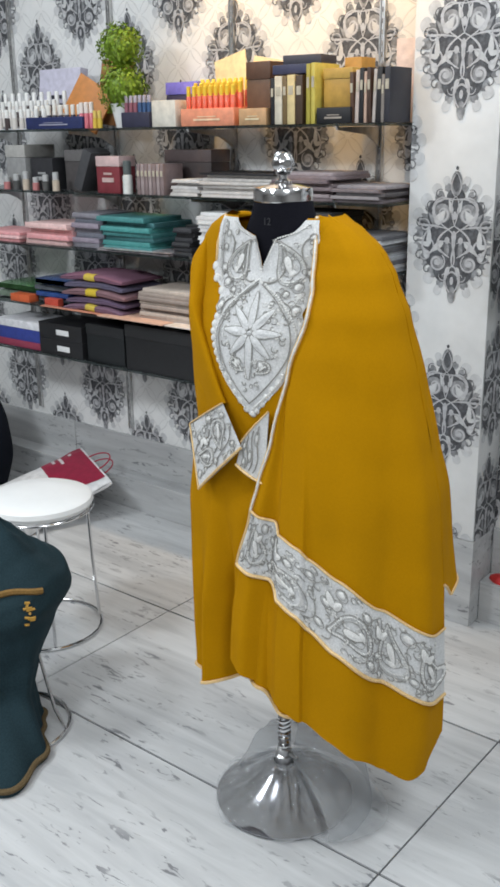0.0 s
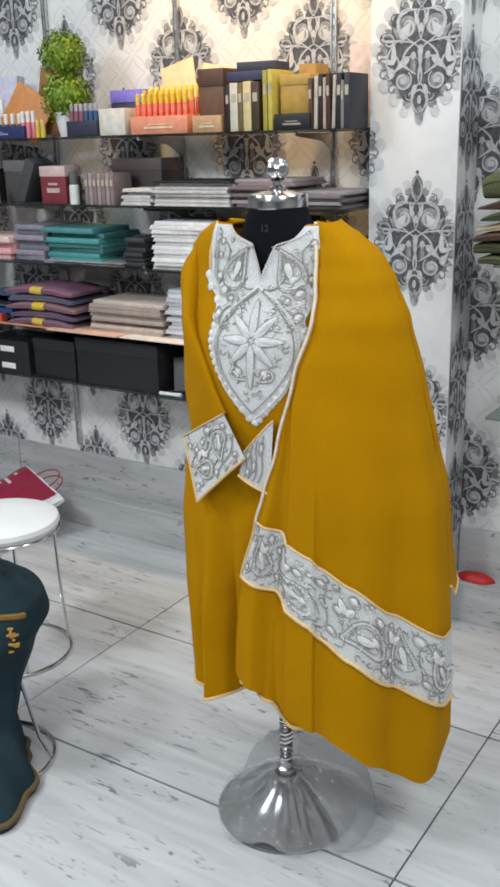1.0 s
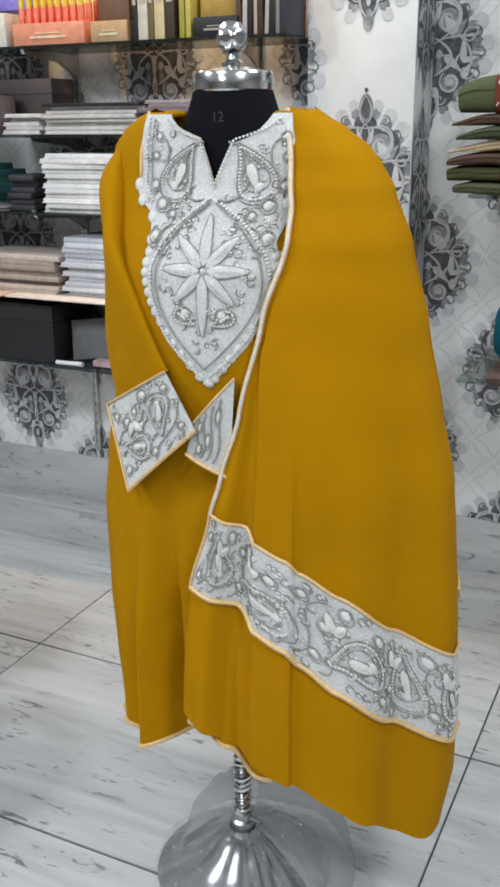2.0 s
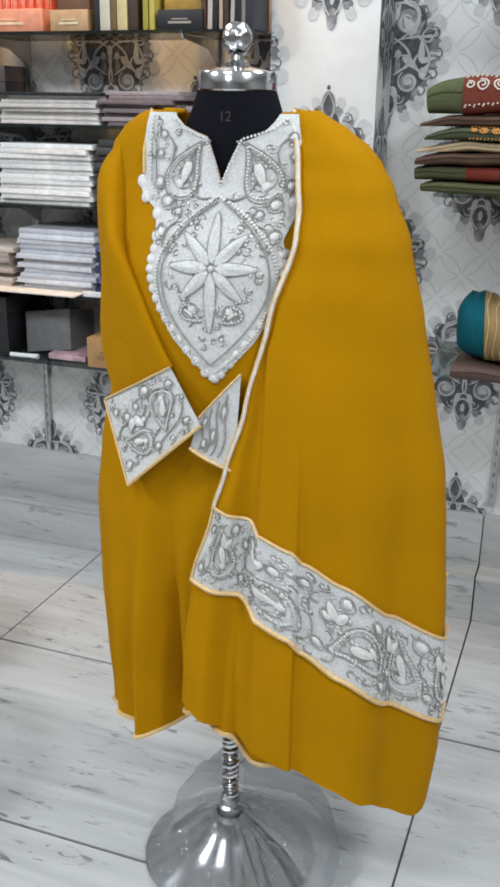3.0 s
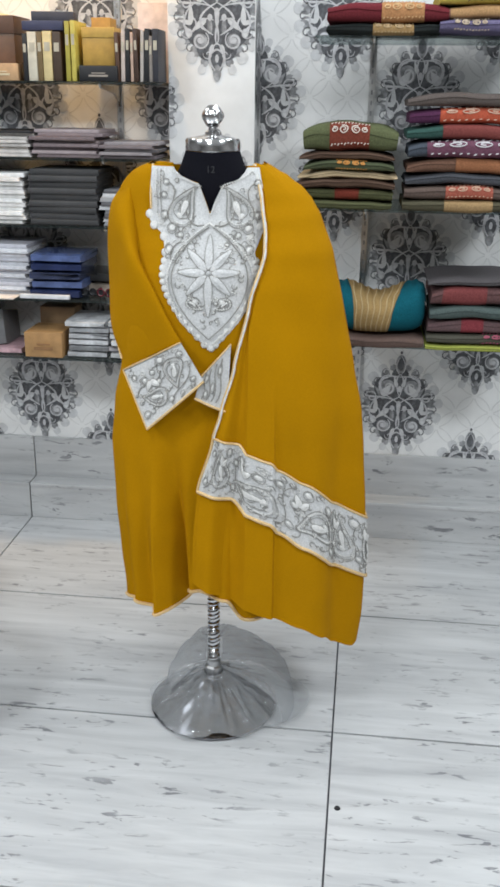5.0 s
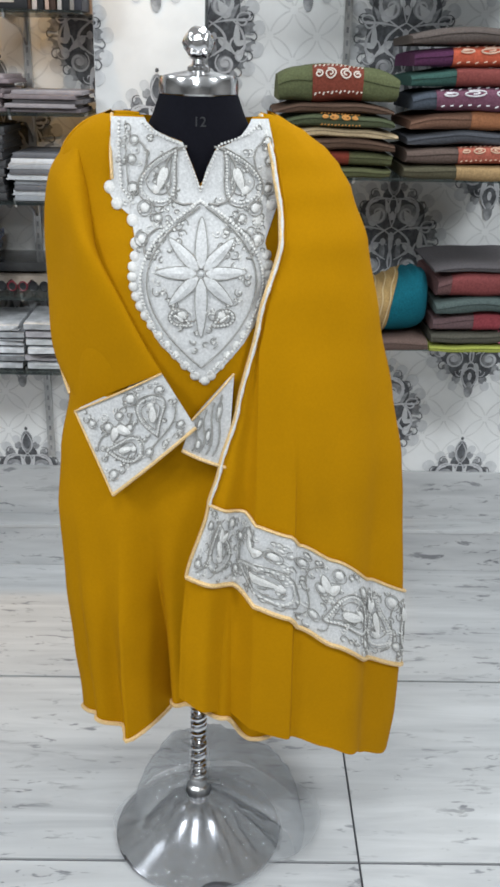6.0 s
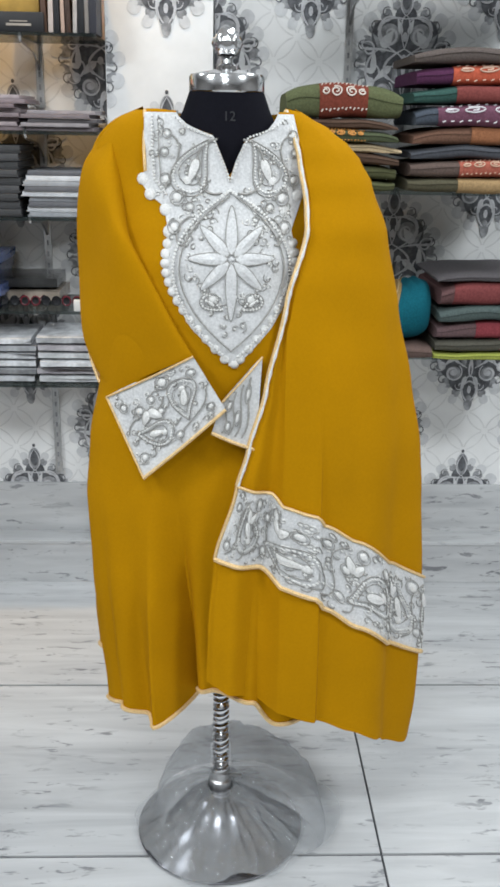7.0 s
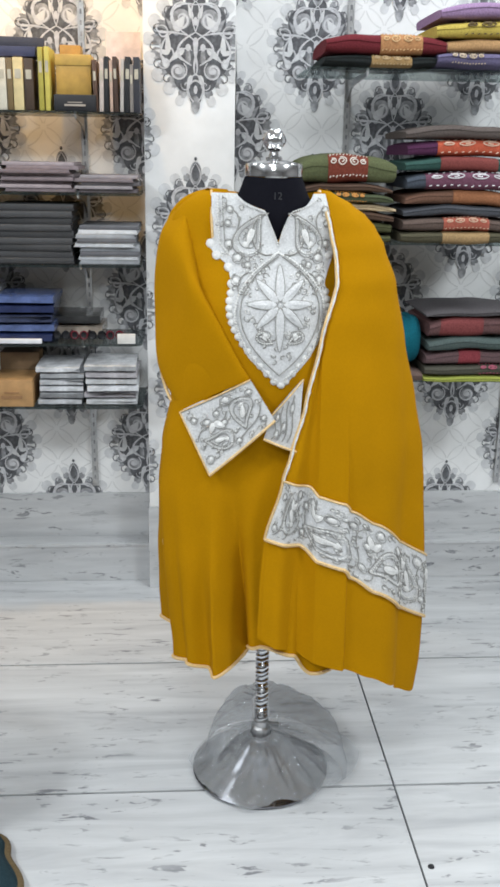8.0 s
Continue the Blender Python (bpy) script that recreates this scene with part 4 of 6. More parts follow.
band = part("border_band", sheet(lambda u, v: band_fn(u * BLEN, v * 0.125), 180, 16), SILVER, shawl, "silver paisley border sewn across the shawl")
s = Stitch(band_fn, 11)
for a, b, sz, ang, hd in ((0.060, 0.065, 0.088, -1.05, 1), (0.155, 0.040, 0.085, 0.12, 1), (0.265, 0.055, 0.090, 0.35, -1), (0.345, 0.062, 0.090, -1.25, 1), (0.412, 0.060, 0.075, -1.1, 1)):
    s.paisley(a, b, sz, ang, hd)
for a, b, r in ((0.020, 0.03, 0.008), (0.022, 0.095, 0.008), (0.085, 0.105, 0.011), (0.112, 0.030, 0.008), (0.115, 0.085, 0.009), (0.14, 0.10, 0.010), (0.17, 0.088, 0.009), (0.20, 0.10, 0.008), (0.215, 0.03, 0.008), (0.225, 0.075, 0.009), (0.25, 0.105, 0.010), (0.295, 0.1, 0.010), (0.305, 0.025, 0.009), (0.32, 0.045, 0.007), (0.375, 0.1, 0.012), (0.385, 0.03, 0.008)):
    s.rosette(a, b, r)
for a in (0.02, 0.1, 0.19, 0.28, 0.36):
    s.vine((a, 0.015), (a + 0.05, 0.04), (a - 0.02, 0.08), (a + 0.04, 0.112))
    s.vine((a + 0.03, 0.012), (a + 0.06, 0.02), (a + 0.03, 0.05), (a + 0.06, 0.05))
    s.petal(a + 0.045, 0.075, 1.9, 0.025, 0.012)
    s.petal(a + 0.045, 0.075, 0.8, 0.022, 0.011)
s.filler((0.008, 0.008), (0.432, 0.117), 280)
s.done("thread_work", band)
for b, r in ((0.0, 0.0042), (0.125, 0.0028)):
    part("edge_cord", add_tube(bmesh.new(), [band_fn(BLEN * k / 90, b, 0.001) for k in range(91)], r, 6), GOLD, shawl, "gold corded border edge")
part("edge_cord", add_tube(bmesh.new(), [band_fn(0.0, 0.125 * k / 14, 0.001) for k in range(15)], 0.003, 6), GOLD, shawl, "gold corded border edge")

# ---- clear plastic wrap left on the base ----
m, t, b, l = nodes("clear_plastic")
b.inputs["Base Color"].default_value = (0.95, 0.96, 0.97, 1)
b.inputs["Roughness"].default_value = 0.05
tr, mx = t.nodes.new("ShaderNodeBsdfTransparent"), t.nodes.new("ShaderNodeMixShader")
tr.inputs[0].default_value = (0.78, 0.79, 0.80, 1)
mx.inputs[0].default_value = 0.19
l.new(tr.outputs[0], mx.inputs[1])
l.new(b.outputs[0], mx.inputs[2])
l.new(mx.outputs[0], t.nodes["Material Output"].inputs[0])
bump(t, b, noise_tex(t, 55, 3), 0.8, 0.006)
PLASTIC = m


def crease(a, v, k):
    """Sharp folds running out from the pole, with finer crumples between."""
    r = 1 - abs(noise.noise(Vector((math.cos(a) * 4.5 + k, math.sin(a) * 4.5, v * 1.1)))) * 2.2
    f = 1 - abs(noise.noise(Vector((math.cos(a) * 11, math.sin(a) * 11 + k, v * 5.0)))) * 2.0
    return 0.013 * max(0, r) ** 2 + 0.005 * max(0, f)


DOME = [(0.0, 0.098), (0.03, 0.096), (0.045, 0.088), (0.065, 0.073), (0.09, 0.054), (0.12, 0.036), (0.15, 0.022), (0.17, 0.010), (0.26, 0.003)]


def film_pt(u, v):
    """Film clinging to the base, with a torn uneven rim that reaches the floor."""
    a = 2 * math.pi * u
    rim = 0.172 + 0.022 * noise.noise(Vector((math.cos(a) * 2.2, math.sin(a) * 2.2, 0.2))) + 0.075 * max(0, math.cos(a - 0.25)) ** 3
    r = 0.026 + v * (rim - 0.026)
    return Vector((r * math.cos(a), r * math.sin(a), lerp_table(DOME, r) + 0.004 + crease(a, v, 2.0) * (0.35 + 0.65 * math.sin(math.pi * min(1, v * 1.05)))))


def tent_pt(u, v):
    """Loose part of the bag standing up behind the pole."""
    a = math.radians(-28 + 236 * u)
    up = math.sin(math.pi * u) ** 0.7
    r = 0.022 + (0.150 + 0.050 * math.cos(a) * (1 - up * 0.3)) * math.sin(math.pi / 2 * v) + 0.008 * noise.noise(Vector((u * 9, v * 4, 7)))
    top = 0.105 + 0.080 * up
    z = 0.008 + (top - 0.008) * math.cos(math.pi / 2 * v) ** 0.8 + crease(a, v, 6.0) * 0.8
    return Vector((r * math.cos(a), r * math.sin(a) + 0.012, max(z, lerp_table(DOME, r) + 0.007)))


wrap = empty("plastic_wrap", (CX, CY, 0), "crumpled clear plastic film over the chrome base", "plastic film")
part("film", sheet(film_pt, 160, 34), PLASTIC, wrap, "clear film clinging to the base")
part("loose_flap", sheet(tent_pt, 110, 30), PLASTIC, wrap, "loose cloudy film standing up behind the pole")

# ---- wall uprights and glass shelves ----
def upright(x, z0, z1, group):
    up = empty("shelf_upright", (x, WALL, 0), "slotted steel shelf upright fixed to papered wall", "shelf upright", group)
    bm = bmesh.new()
    for lo, hi in (((-0.010, -0.016, z0), (-0.005, -0.0025, z1)), ((0.005, -0.016, z0), (0.010, -0.0025, z1)), ((-0.0055, -0.0125, z0), (0.0055, -0.0025, z1))):
        add_box(bm, lo, hi)
    n = int((z1 - z0) / 0.032)
    part("rail", bm, STEEL, up)
    bm = bmesh.new()
    for k in range(n):
        z = z0 + 0.02 + k * 0.032
        add_box(bm, (-0.0028, -0.0133, z), (0.0028, -0.0124, z + 0.014))
    tagged(part("slots", bm, PRINT_MID, up), kind="stuff")
    return up


for x in (-1.42, -0.82, -0.213, 0.392):
    upright(x, 0.335, 2.45, "uprights of the gift shelves")
for x in (1.227, 1.83, 2.43):
    upright(x, 0.335, 2.45, "uprights of the shawl shelves")

SHELF = [1.567, 1.340, 1.130, 0.890, 0.690]


def shelf(x0, x1, y0, z, uprights, label, group, round_end=0.0):
    sh = empty("glass_shelf", ((x0 + x1) / 2, WALL, z), label, "shelf", group)
    bm = bmesh.new()
    hw = (x1 - x0) / 2
    out = [(-hw, -0.03), (-hw, y0 - WALL)]
    r = 0.03
    out += [(hw - r + r * math.sin(q), y0 - WALL + r - r * math.cos(q)) for q in [math.pi / 2 * k / 6 for k in range(7)]]
    out += [(hw, -0.03)]
    f = bm.faces.new([bm.verts.new((x, y, -0.008)) for x, y in out])
    ext = bmesh.ops.extrude_face_region(bm, geom=[f])["geom"]
    for v in ext:
        if isinstance(v, bmesh.types.BMVert):
            v.co.z = -0.0005
    bmesh.ops.recalc_face_normals(bm, faces=bm.faces)
    part("pane", bm, GLASSDARK if group.startswith("gift") else CLEARGLASS, sh, smooth=False).visible_shadow = False
    for x in uprights:
        bm = bmesh.new()
        lx = x - (x0 + x1) / 2
        prof = [(-0.012, -0.010), (-0.012, -0.075), (-0.045, -0.055), (-0.09, -0.034), (y0 - WALL + 0.035, -0.018), (y0 - WALL + 0.02, 0.006), (y0 - WALL + 0.028, 0.006), (y0 - WALL + 0.045, -0.010)]
        a = [bm.verts.new((lx - 0.003, y, z)) for y, z in prof]
        b = [bm.verts.new((lx + 0.003, y, z)) for y, z in prof]
        bm.faces.new(a), bm.faces.new(b[::-1])
        for k in range(len(prof)):
            bm.faces.new((a[k], b[k], b[(k + 1) % len(prof)], a[(k + 1) % len(prof)]))
        bmesh.ops.recalc_face_normals(bm, faces=bm.faces)
        part("bracket", bm, STEEL, sh, "steel shelf bracket", smooth=False)
    return sh


for z in SHELF:
    shelf(-2.0, -0.206, 0.405, z, (-1.42, -0.82, -0.213), "smoked glass wall shelf crowded with shop stock", "gift shelves")
    shelf(-0.198, 0.576, 0.400, z, (-0.205, 0.392), "smoked glass wall shelf crowded with shop stock", "gift shelves")
for z in (1.695, 1.215, 0.800):
    shelf(1.06, 2.75, 0.31, z, (1.227, 1.83, 2.43), "grey glass wall shelf holding folded shawls", "shawl shelves")


# ---- stock ----
MATS = {}


def tint(c, rough=0.5, kind="card"):
    key = (tuple(round(v, 3) for v in c), rough, kind)
    if key not in MATS:
        if kind == "cloth":
            MATS[key] = cloth("folded_cloth", c, 900, 0.15, 0.2)
        elif kind == "film":
            MATS[key] = plain("glossy_film", c, 0.15, 0.0, vary=0.35, scale=35, relief=0.7, fine=60)
        else:
            MATS[key] = plain("printed_card", c, rough, 0.0, vary=0.18, scale=40, relief=0.1)
    return MATS[key]


R = random.Random(21)


def carton(x0, x1, y0, y1, z0, z1, colour, label, category="box", lid=None, mark=None, tilt=(0, 0, 0), group="", rough=0.5):
    cx, cy = (x0 + x1) / 2, (y0 + y1) / 2
    th = empty("carton" if category == "box" else category.replace(" ", "_"), (cx, cy, z0), label, category, group)
    th.matrix_world = pose(cx, cy, z0, *tilt)
    hx, hy, h = (x1 - x0) / 2, (y1 - y0) / 2, z1 - z0
    split = 0.72 if lid else 1.0
    part("body", box((-hx, -hy, 0), (hx, hy, h * split), 0.0015), tint(colour, rough), th)
    if lid:
        part("lid", box((-hx - 0.0015, -hy - 0.0015, h * split + 0.0008), (hx + 0.0015, hy + 0.0015, h), 0.0015), tint(lid, rough), th)
    if mark:
        bm = bmesh.new()
        add_box(bm, (-hx * 0.5, -hy - 0.0026, h * 0.30), (hx * 0.5, -hy - 0.0005, h * 0.42))
        add_box(bm, (-hx * 0.35, -hy - 0.0026, h * 0.50), (hx * 0.35, -hy - 0.0005, h * 0.56))
        part("printed_bars", bm, tint(mark), th)
    return th


def pile(x0, x1, y0, z, h, n, colours, label, category, group, jitter=0.012, depth=0.2, kind="card"):
    """A pile of n flat pieces, each a thing of its own with cover and pages."""
    t = h / n
    for k in range(n):
        c = colours[k % len(colours)]
        dx, dy = R.uniform(-jitter, jitter), R.uniform(-jitter, jitter)
        th = empty(category.replace(" ", "_"), ((x0 + x1) / 2 + dx, y0 + depth / 2 + dy + jitter, z + k * t), label, category, group, rz=R.uniform(-1.5, 1.5))
        hx, hy = (x1 - x0) / 2, depth / 2
        if kind == "film":
            bm = sheet(lambda u, v: Vector((hx * max(-1, min(1, 1.5 * math.cos(2 * math.pi * u))), (v - 0.5) * 2 * hy, t * 0.5 + t * 0.47 * max(-1, min(1, 1.6 * math.sin(2 * math.pi * u))) * (1 - 0.3 * abs(2 * v - 1) ** 4) + 0.0015 * noise.noise(Vector((u * 17 + k, v * 9, x0 * 7))))), 28, 8)
            bmesh.ops.holes_fill(bm, edges=[e for e in bm.edges if e.is_boundary])
            bmesh.ops.remove_doubles(bm, verts=bm.verts, dist=0.0001)
            part("sleeve_bag", bm, tint(c, 0.2, "film"), th, "crinkled clear packing")
        else:
            part("cover", box((-hx, -hy, 0.0003), (hx, hy, t * 0.30), 0.0008), tint(c), th)
            part("page_block", box((-hx + 0.003, -hy + 0.002, t * 0.305), (hx - 0.003, hy, t * 0.97), 0.0008), tint(tuple(min(0.85, v * 1.15 + 0.03) for v in c), 0.7), th)


def upright_book(x, w, y0, z, h, d, colour, label="slim boxed item standing upright on shelf", lean=0):
    th = empty("boxed_notebook", (x, y0 + d / 2, z + abs(math.sin(radians(lean))) * w / 2), label, "boxed item", "upright boxed items")
    th.matrix_world = pose(x, y0 + d / 2, z + abs(math.sin(radians(lean))) * w / 2, 0, lean, 0)
    part("body", box((-w / 2, -d / 2, 0), (w / 2, d / 2, h), 0.0015), tint(colour), th)
    bm = bmesh.new()
    add_box(bm, (-w * 0.3, -d / 2 - 0.0022, h * 0.6), (w * 0.3, -d / 2 - 0.0004, h * 0.78))
    part("spine_label", bm, tint((0.5, 0.45, 0.35)), th)


def tube_bottle(x, y, z, h, r, colour, cap, label, group):
    th = empty("lip_gloss", (x, y, z), label, "cosmetic tube", group)
    part("body", lathe([(0, 0), (r, 0), (r * 1.02, 0.004), (r, h * 0.55), (r * 0.8, h * 0.58), (0, h * 0.58)], 12), tint(colour, 0.25), th)
    part("cap", lathe([(0, h * 0.585), (r * 0.82, h * 0.585), (r * 0.85, h * 0.97), (r * 0.6, h), (0, h)], 12), tint(cap, 0.3), th)


S1, S2, S3, S4, S5 = SHELF
WHITE, CREAM, BLACK, PINK, TEAL = (0.75, 0.75, 0.76), (0.72, 0.62, 0.42), (0.012, 0.012, 0.015), (0.70, 0.33, 0.34), (0.05, 0.22, 0.22)
GREYV, MAUVE, NAVY, GOLDC, ORANGE, BROWN = (0.20, 0.19, 0.22), (0.22, 0.13, 0.17), (0.02, 0.03, 0.11), (0.50, 0.30, 0.06), (0.62, 0.24, 0.06), (0.10, 0.05, 0.03)

# top shelf: cosmetics displays
carton(-1.14, -0.90, 0.56, 0.60, S1, S1 + 0.225, (0.62, 0.60, 0.72), "pale lilac display card with dark printed bars", "display card", mark=(0.03, 0.03, 0.05), tilt=(-8, 0, 0))
for row in range(3):
    for k in range(9):
        tube_bottle(-1.30 + 0.045 * k + 0.01 * row, 0.43 + 0.045 * row, S1 + 0.012 * row, 0.075 + 0.02 * row, 0.0105, (0.75, 0.70, 0.66) if k % 3 else (0.08, 0.06, 0.06), (0.85, 0.84, 0.82), "small cosmetic tube with white cap", "white capped tubes")
carton(-1.34, -0.90, 0.425, 0.56, S1 - 0.0, S1 + 0.004, WHITE, "thin white card tray under cosmetics", "tray")
carton(-1.02, -0.70, 0.405, 0.425, S1, S1 + 0.042, NAVY, "navy blue cosmetics tray front", "tray", mark=(0.3, 0.3, 0.4))
for k in range(9):
    tube_bottle(-0.99 + 0.034 * k, 0.44, S1, 0.085, 0.010, (0.03, 0.03, 0.06), (0.85, 0.82, 0.76), "small cosmetic tube with cream cap", "navy tray tubes")
for k in range(3):
    tube_bottle(-0.715 + 0.026 * k, 0.42, S1, 0.09, 0.010, (0.62, 0.16, 0.20), (0.85, 0.75, 0.70), "small red cosmetic tube", "red tubes")
for k in range(2):
    tube_bottle(-0.64 + 0.024 * k, 0.415, S1, 0.06, 0.009, (0.72, 0.50, 0.08), (0.75, 0.55, 0.15), "small yellow cosmetic tube", "yellow tubes")
carton(-0.92, -0.74, 0.50, 0.512, S1 + 0.02, S1 + 0.18, ORANGE, "open orange-brown card flap of a display box", "card flap", tilt=(-14, 28, 6))
carton(-0.80, -0.64, 0.56, 0.575, S1 + 0.01, S1 + 0.24, (0.34, 0.15, 0.05), "brown card flap of a display box", "card flap", tilt=(-8, 6, 0))


def topiary(x, y, z):
    th = empty("topiary_plant", (x, y, z), "artificial double-ball topiary plant in a small white pot", "plant")
    part("pot", lathe([(0, 0), (0.030, 0), (0.046, 0.075), (0.048, 0.082), (0.040, 0.082), (0.038, 0.070), (0, 0.070)], 28), WHITE_PAINT, th)
    part("stem", add_tube(bmesh.new(), [(0, 0, 0.06), (0.002, 0, 0.15), (0, 0, 0.24)], 0.006, 8), tint(BROWN), th)
    for cz, r, name in ((0.135, 0.088, "lower_ball"), (0.268, 0.080, "upper_ball")):
        bm = bmesh.new()
        rr = random.Random(int(cz * 1000))
        for k in range(1100):
            d = Vector((rr.gauss(0, 1), rr.gauss(0, 1), rr.gauss(0, 1))).normalized()
            c = Vector((0, 0, cz)) + d * r * rr.uniform(0.72, 1.04) * (1 + 0.08 * math.sin(5 * d.x + 3 * d.z))
            e1 = d.orthogonal().normalized()
            e1.rotate(Matrix.Rotation(rr.uniform(0, 6.3), 3, d))
            e2 = d.cross(e1)
            tip = c + (e1 * 0.011 + d * rr.uniform(0.002, 0.009))
            bm.faces.new([bm.verts.new(p) for p in (c - e1 * 0.004, c + e2 * 0.0045 + d * 0.002, tip, c - e2 * 0.0045 + d * 0.002)])
        bmesh.ops.create_icosphere(bm, subdivisions=2, radius=r * 0.76, matrix=Matrix.Translation((0, 0, cz)))
        part(name, bm, LEAF, th, "dense bright green plastic leaves")


LEAF = plain("plastic_leaf", (0.20, 0.33, 0.015), 0.5, vary=0.6, scale=60, relief=0)
topiary(-0.545, 0.47, S1)
carton(-0.50, -0.365, 0.41, 0.50, S1, S1 + 0.05, (0.03, 0.03, 0.06), "black tray of slim tubes", "tray")
for k in range(6):
    tube_bottle(-0.49 + 0.022 * k, 0.43, S1 + 0.05, 0.055, 0.0085, (0.30, 0.12, 0.16) if k < 3 else (0.06, 0.12, 0.26), (0.45, 0.42, 0.5), "slim cosmetic tube in black tray", "slim tubes")
carton(-0.36, -0.25, 0.42, 0.55, S1, S1 + 0.085, (0.70, 0.66, 0.58), "open cream card box", "box")
# The lid's violet colour stands in for blue light falling on the box.
carton(-0.44, -0.29, 0.58, 0.64, S1, S1 + 0.15, (0.06, 0.05, 0.10), "dark box with blue-violet light coloured onto its top", "box", lid=(0.26, 0.22, 0.75))
carton(-0.225, 0.005, 0.42, 0.56, S1, S1 + 0.055, (0.78, 0.30, 0.18), "orange-pink display tray of glosses", "tray", mark=(0.85, 0.6, 0.4))
for row in range(3):
    for k in range(9):
        tube_bottle(-0.205 + 0.024 * k, 0.44 + 0.036 * row, S1 + 0.050 + 0.004 * row, 0.075 + 0.008 * row, 0.0085, (0.75, 0.16, 0.10), (0.85, 0.60, 0.06), "small gloss tube with yellow cap", "yellow capped glosses")
carton(-0.20, -0.06, 0.585, 0.59, S1 + 0.05, S1 + 0.235, (0.82, 0.66, 0.38), "cream cardboard display flap", "card flap", tilt=(-10, -14, 0))
carton(-0.09, 0.04, 0.58, 0.585, S1 + 0.04, S1 + 0.215, (0.80, 0.64, 0.38), "cream cardboard display flap", "card flap", tilt=(-10, 10, 0))
carton(0.02, 0.115, 0.47, 0.62, S1, S1 + 0.19, (0.13, 0.07, 0.04), "dark brown gift box", "box", lid=(0.10, 0.05, 0.03))
carton(0.03, 0.14, 0.415, 0.46, S1, S1 + 0.05, (0.55, 0.34, 0.18), "tan gift box on glass shelf", "box", mark=(0.7, 0.6, 0.4))
for x, w, h, c in ((0.165, 0.014, 0.135, BLACK), (0.188, 0.028, 0.14, (0.68, 0.62, 0.50)), (0.212, 0.016, 0.14, (0.18, 0.12, 0.05)), (0.236, 0.028, 0.142, (0.72, 0.58, 0.30)), (0.266, 0.026, 0.14, (0.06, 0.035, 0.02)), (0.300, 0.014, 0.17, (0.42, 0.36, 0.06)), (0.318, 0.014, 0.172, (0.60, 0.50, 0.10))):
    upright_book(x, w, 0.415, S1, h, 0.13, c, "boxed fragrance set standing on shelf")
carton(0.155, 0.285, 0.43, 0.55, S1 + 0.145, S1 + 0.172, (0.04, 0.045, 0.10), "dark blue flat box lying on top", "box")
carton(0.17, 0.30, 0.46, 0.57, S1 + 0.173, S1 + 0.20, (0.05, 0.05, 0.07), "black flat box with pale edge", "box", tilt=(0, 0, 9))
carton(0.335, 0.455, 0.41, 0.50, S1, S1 + 0.045, BLACK, "black flat gift box", "box", mark=(0.4, 0.35, 0.3))
carton(0.340, 0.440, 0.44, 0.52, S1 + 0.046, S1 + 0.155, GOLDC, "gold-brown gift box on glass shelf", "box", lid=(0.58, 0.36, 0.08))
carton(0.34, 0.40, 0.55, 0.63, S1, S1 + 0.19, (0.45, 0.25, 0.05), "amber gift box on glass shelf", "box")
for k, (w, h, c) in enumerate(((0.012, 0.14, BROWN), (0.012, 0.145, (0.6, 0.5, 0.45)), (0.013, 0.15, BLACK), (0.009, 0.14, (0.55, 0.38, 0.30)), (0.012, 0.15, (0.06, 0.03, 0.02)), (0.010, 0.145, (0.5, 0.45, 0.42)), (0.016, 0.15, BLACK), (0.010, 0.13, (0.25, 0.22, 0.2)), (0.018, 0.15, (0.03, 0.03, 0.04)))):
    upright_book(0.455 + 0.0145 * k, w, 0.42, S1, h, 0.12, c, "slim dark wallet box standing upright", lean=R.uniform(-3, 3))
carton(0.47, 0.575, 0.635, 0.645, S1, S1 + 0.24, (0.78, 0.66, 0.64), "pale pink card standing at the back", "display card")

# second shelf
carton(-1.22, -1.10, 0.45, 0.60, S2, S2 + 0.17, (0.30, 0.30, 0.30), "grey perfume box on glass shelf", "box", lid=(0.45, 0.44, 0.42))
carton(-1.08, -0.95, 0.46, 0.60, S2, S2 + 0.12, (0.03, 0.03, 0.035), "black perfume box on glass shelf", "box", mark=(0.4, 0.4, 0.4))
for k in range(6):
    tube_bottle(-1.20 + 0.06 * k, 0.43, S2, 0.05 + 0.01 * (k % 3), 0.014, ((0.5, 0.2, 0.2), (0.1, 0.1, 0.1), (0.6, 0.5, 0.4))[k % 3], (0.5, 0.5, 0.5), "small perfume bottle with grey cap", "perfume bottles")
carton(-0.92, -0.80, 0.50, 0.60, S2, S2 + 0.15, (0.10, 0.09, 0.09), "dark grey gift box", "box", lid=(0.2, 0.19, 0.19))
carton(-0.79, -0.745, 0.42, 0.52, S2 + 0.012, S2 + 0.165, (0.06, 0.06, 0.065), "dark slim box leaning sideways", "box", tilt=(0, 26, 0))
carton(-0.655, -0.535, 0.42, 0.50, S2 + 0.0, S2 + 0.13, (0.20, 0.03, 0.04), "dark red gift box with pink lid", "box", lid=(0.62, 0.45, 0.44), mark=(0.55, 0.4, 0.38))
tube_bottle(-0.505, 0.43, S2, 0.115, 0.018, (0.72, 0.74, 0.72), (0.12, 0.14, 0.14), "white spray bottle with dark cap", "perfume bottles")
for k in range(7):
    upright_book(-0.435 + 0.019 * k, 0.016, 0.415, S2, 0.105, 0.10, (0.34, 0.27, 0.27) if k % 2 else (0.24, 0.18, 0.18), "grey-pink slim box standing upright")
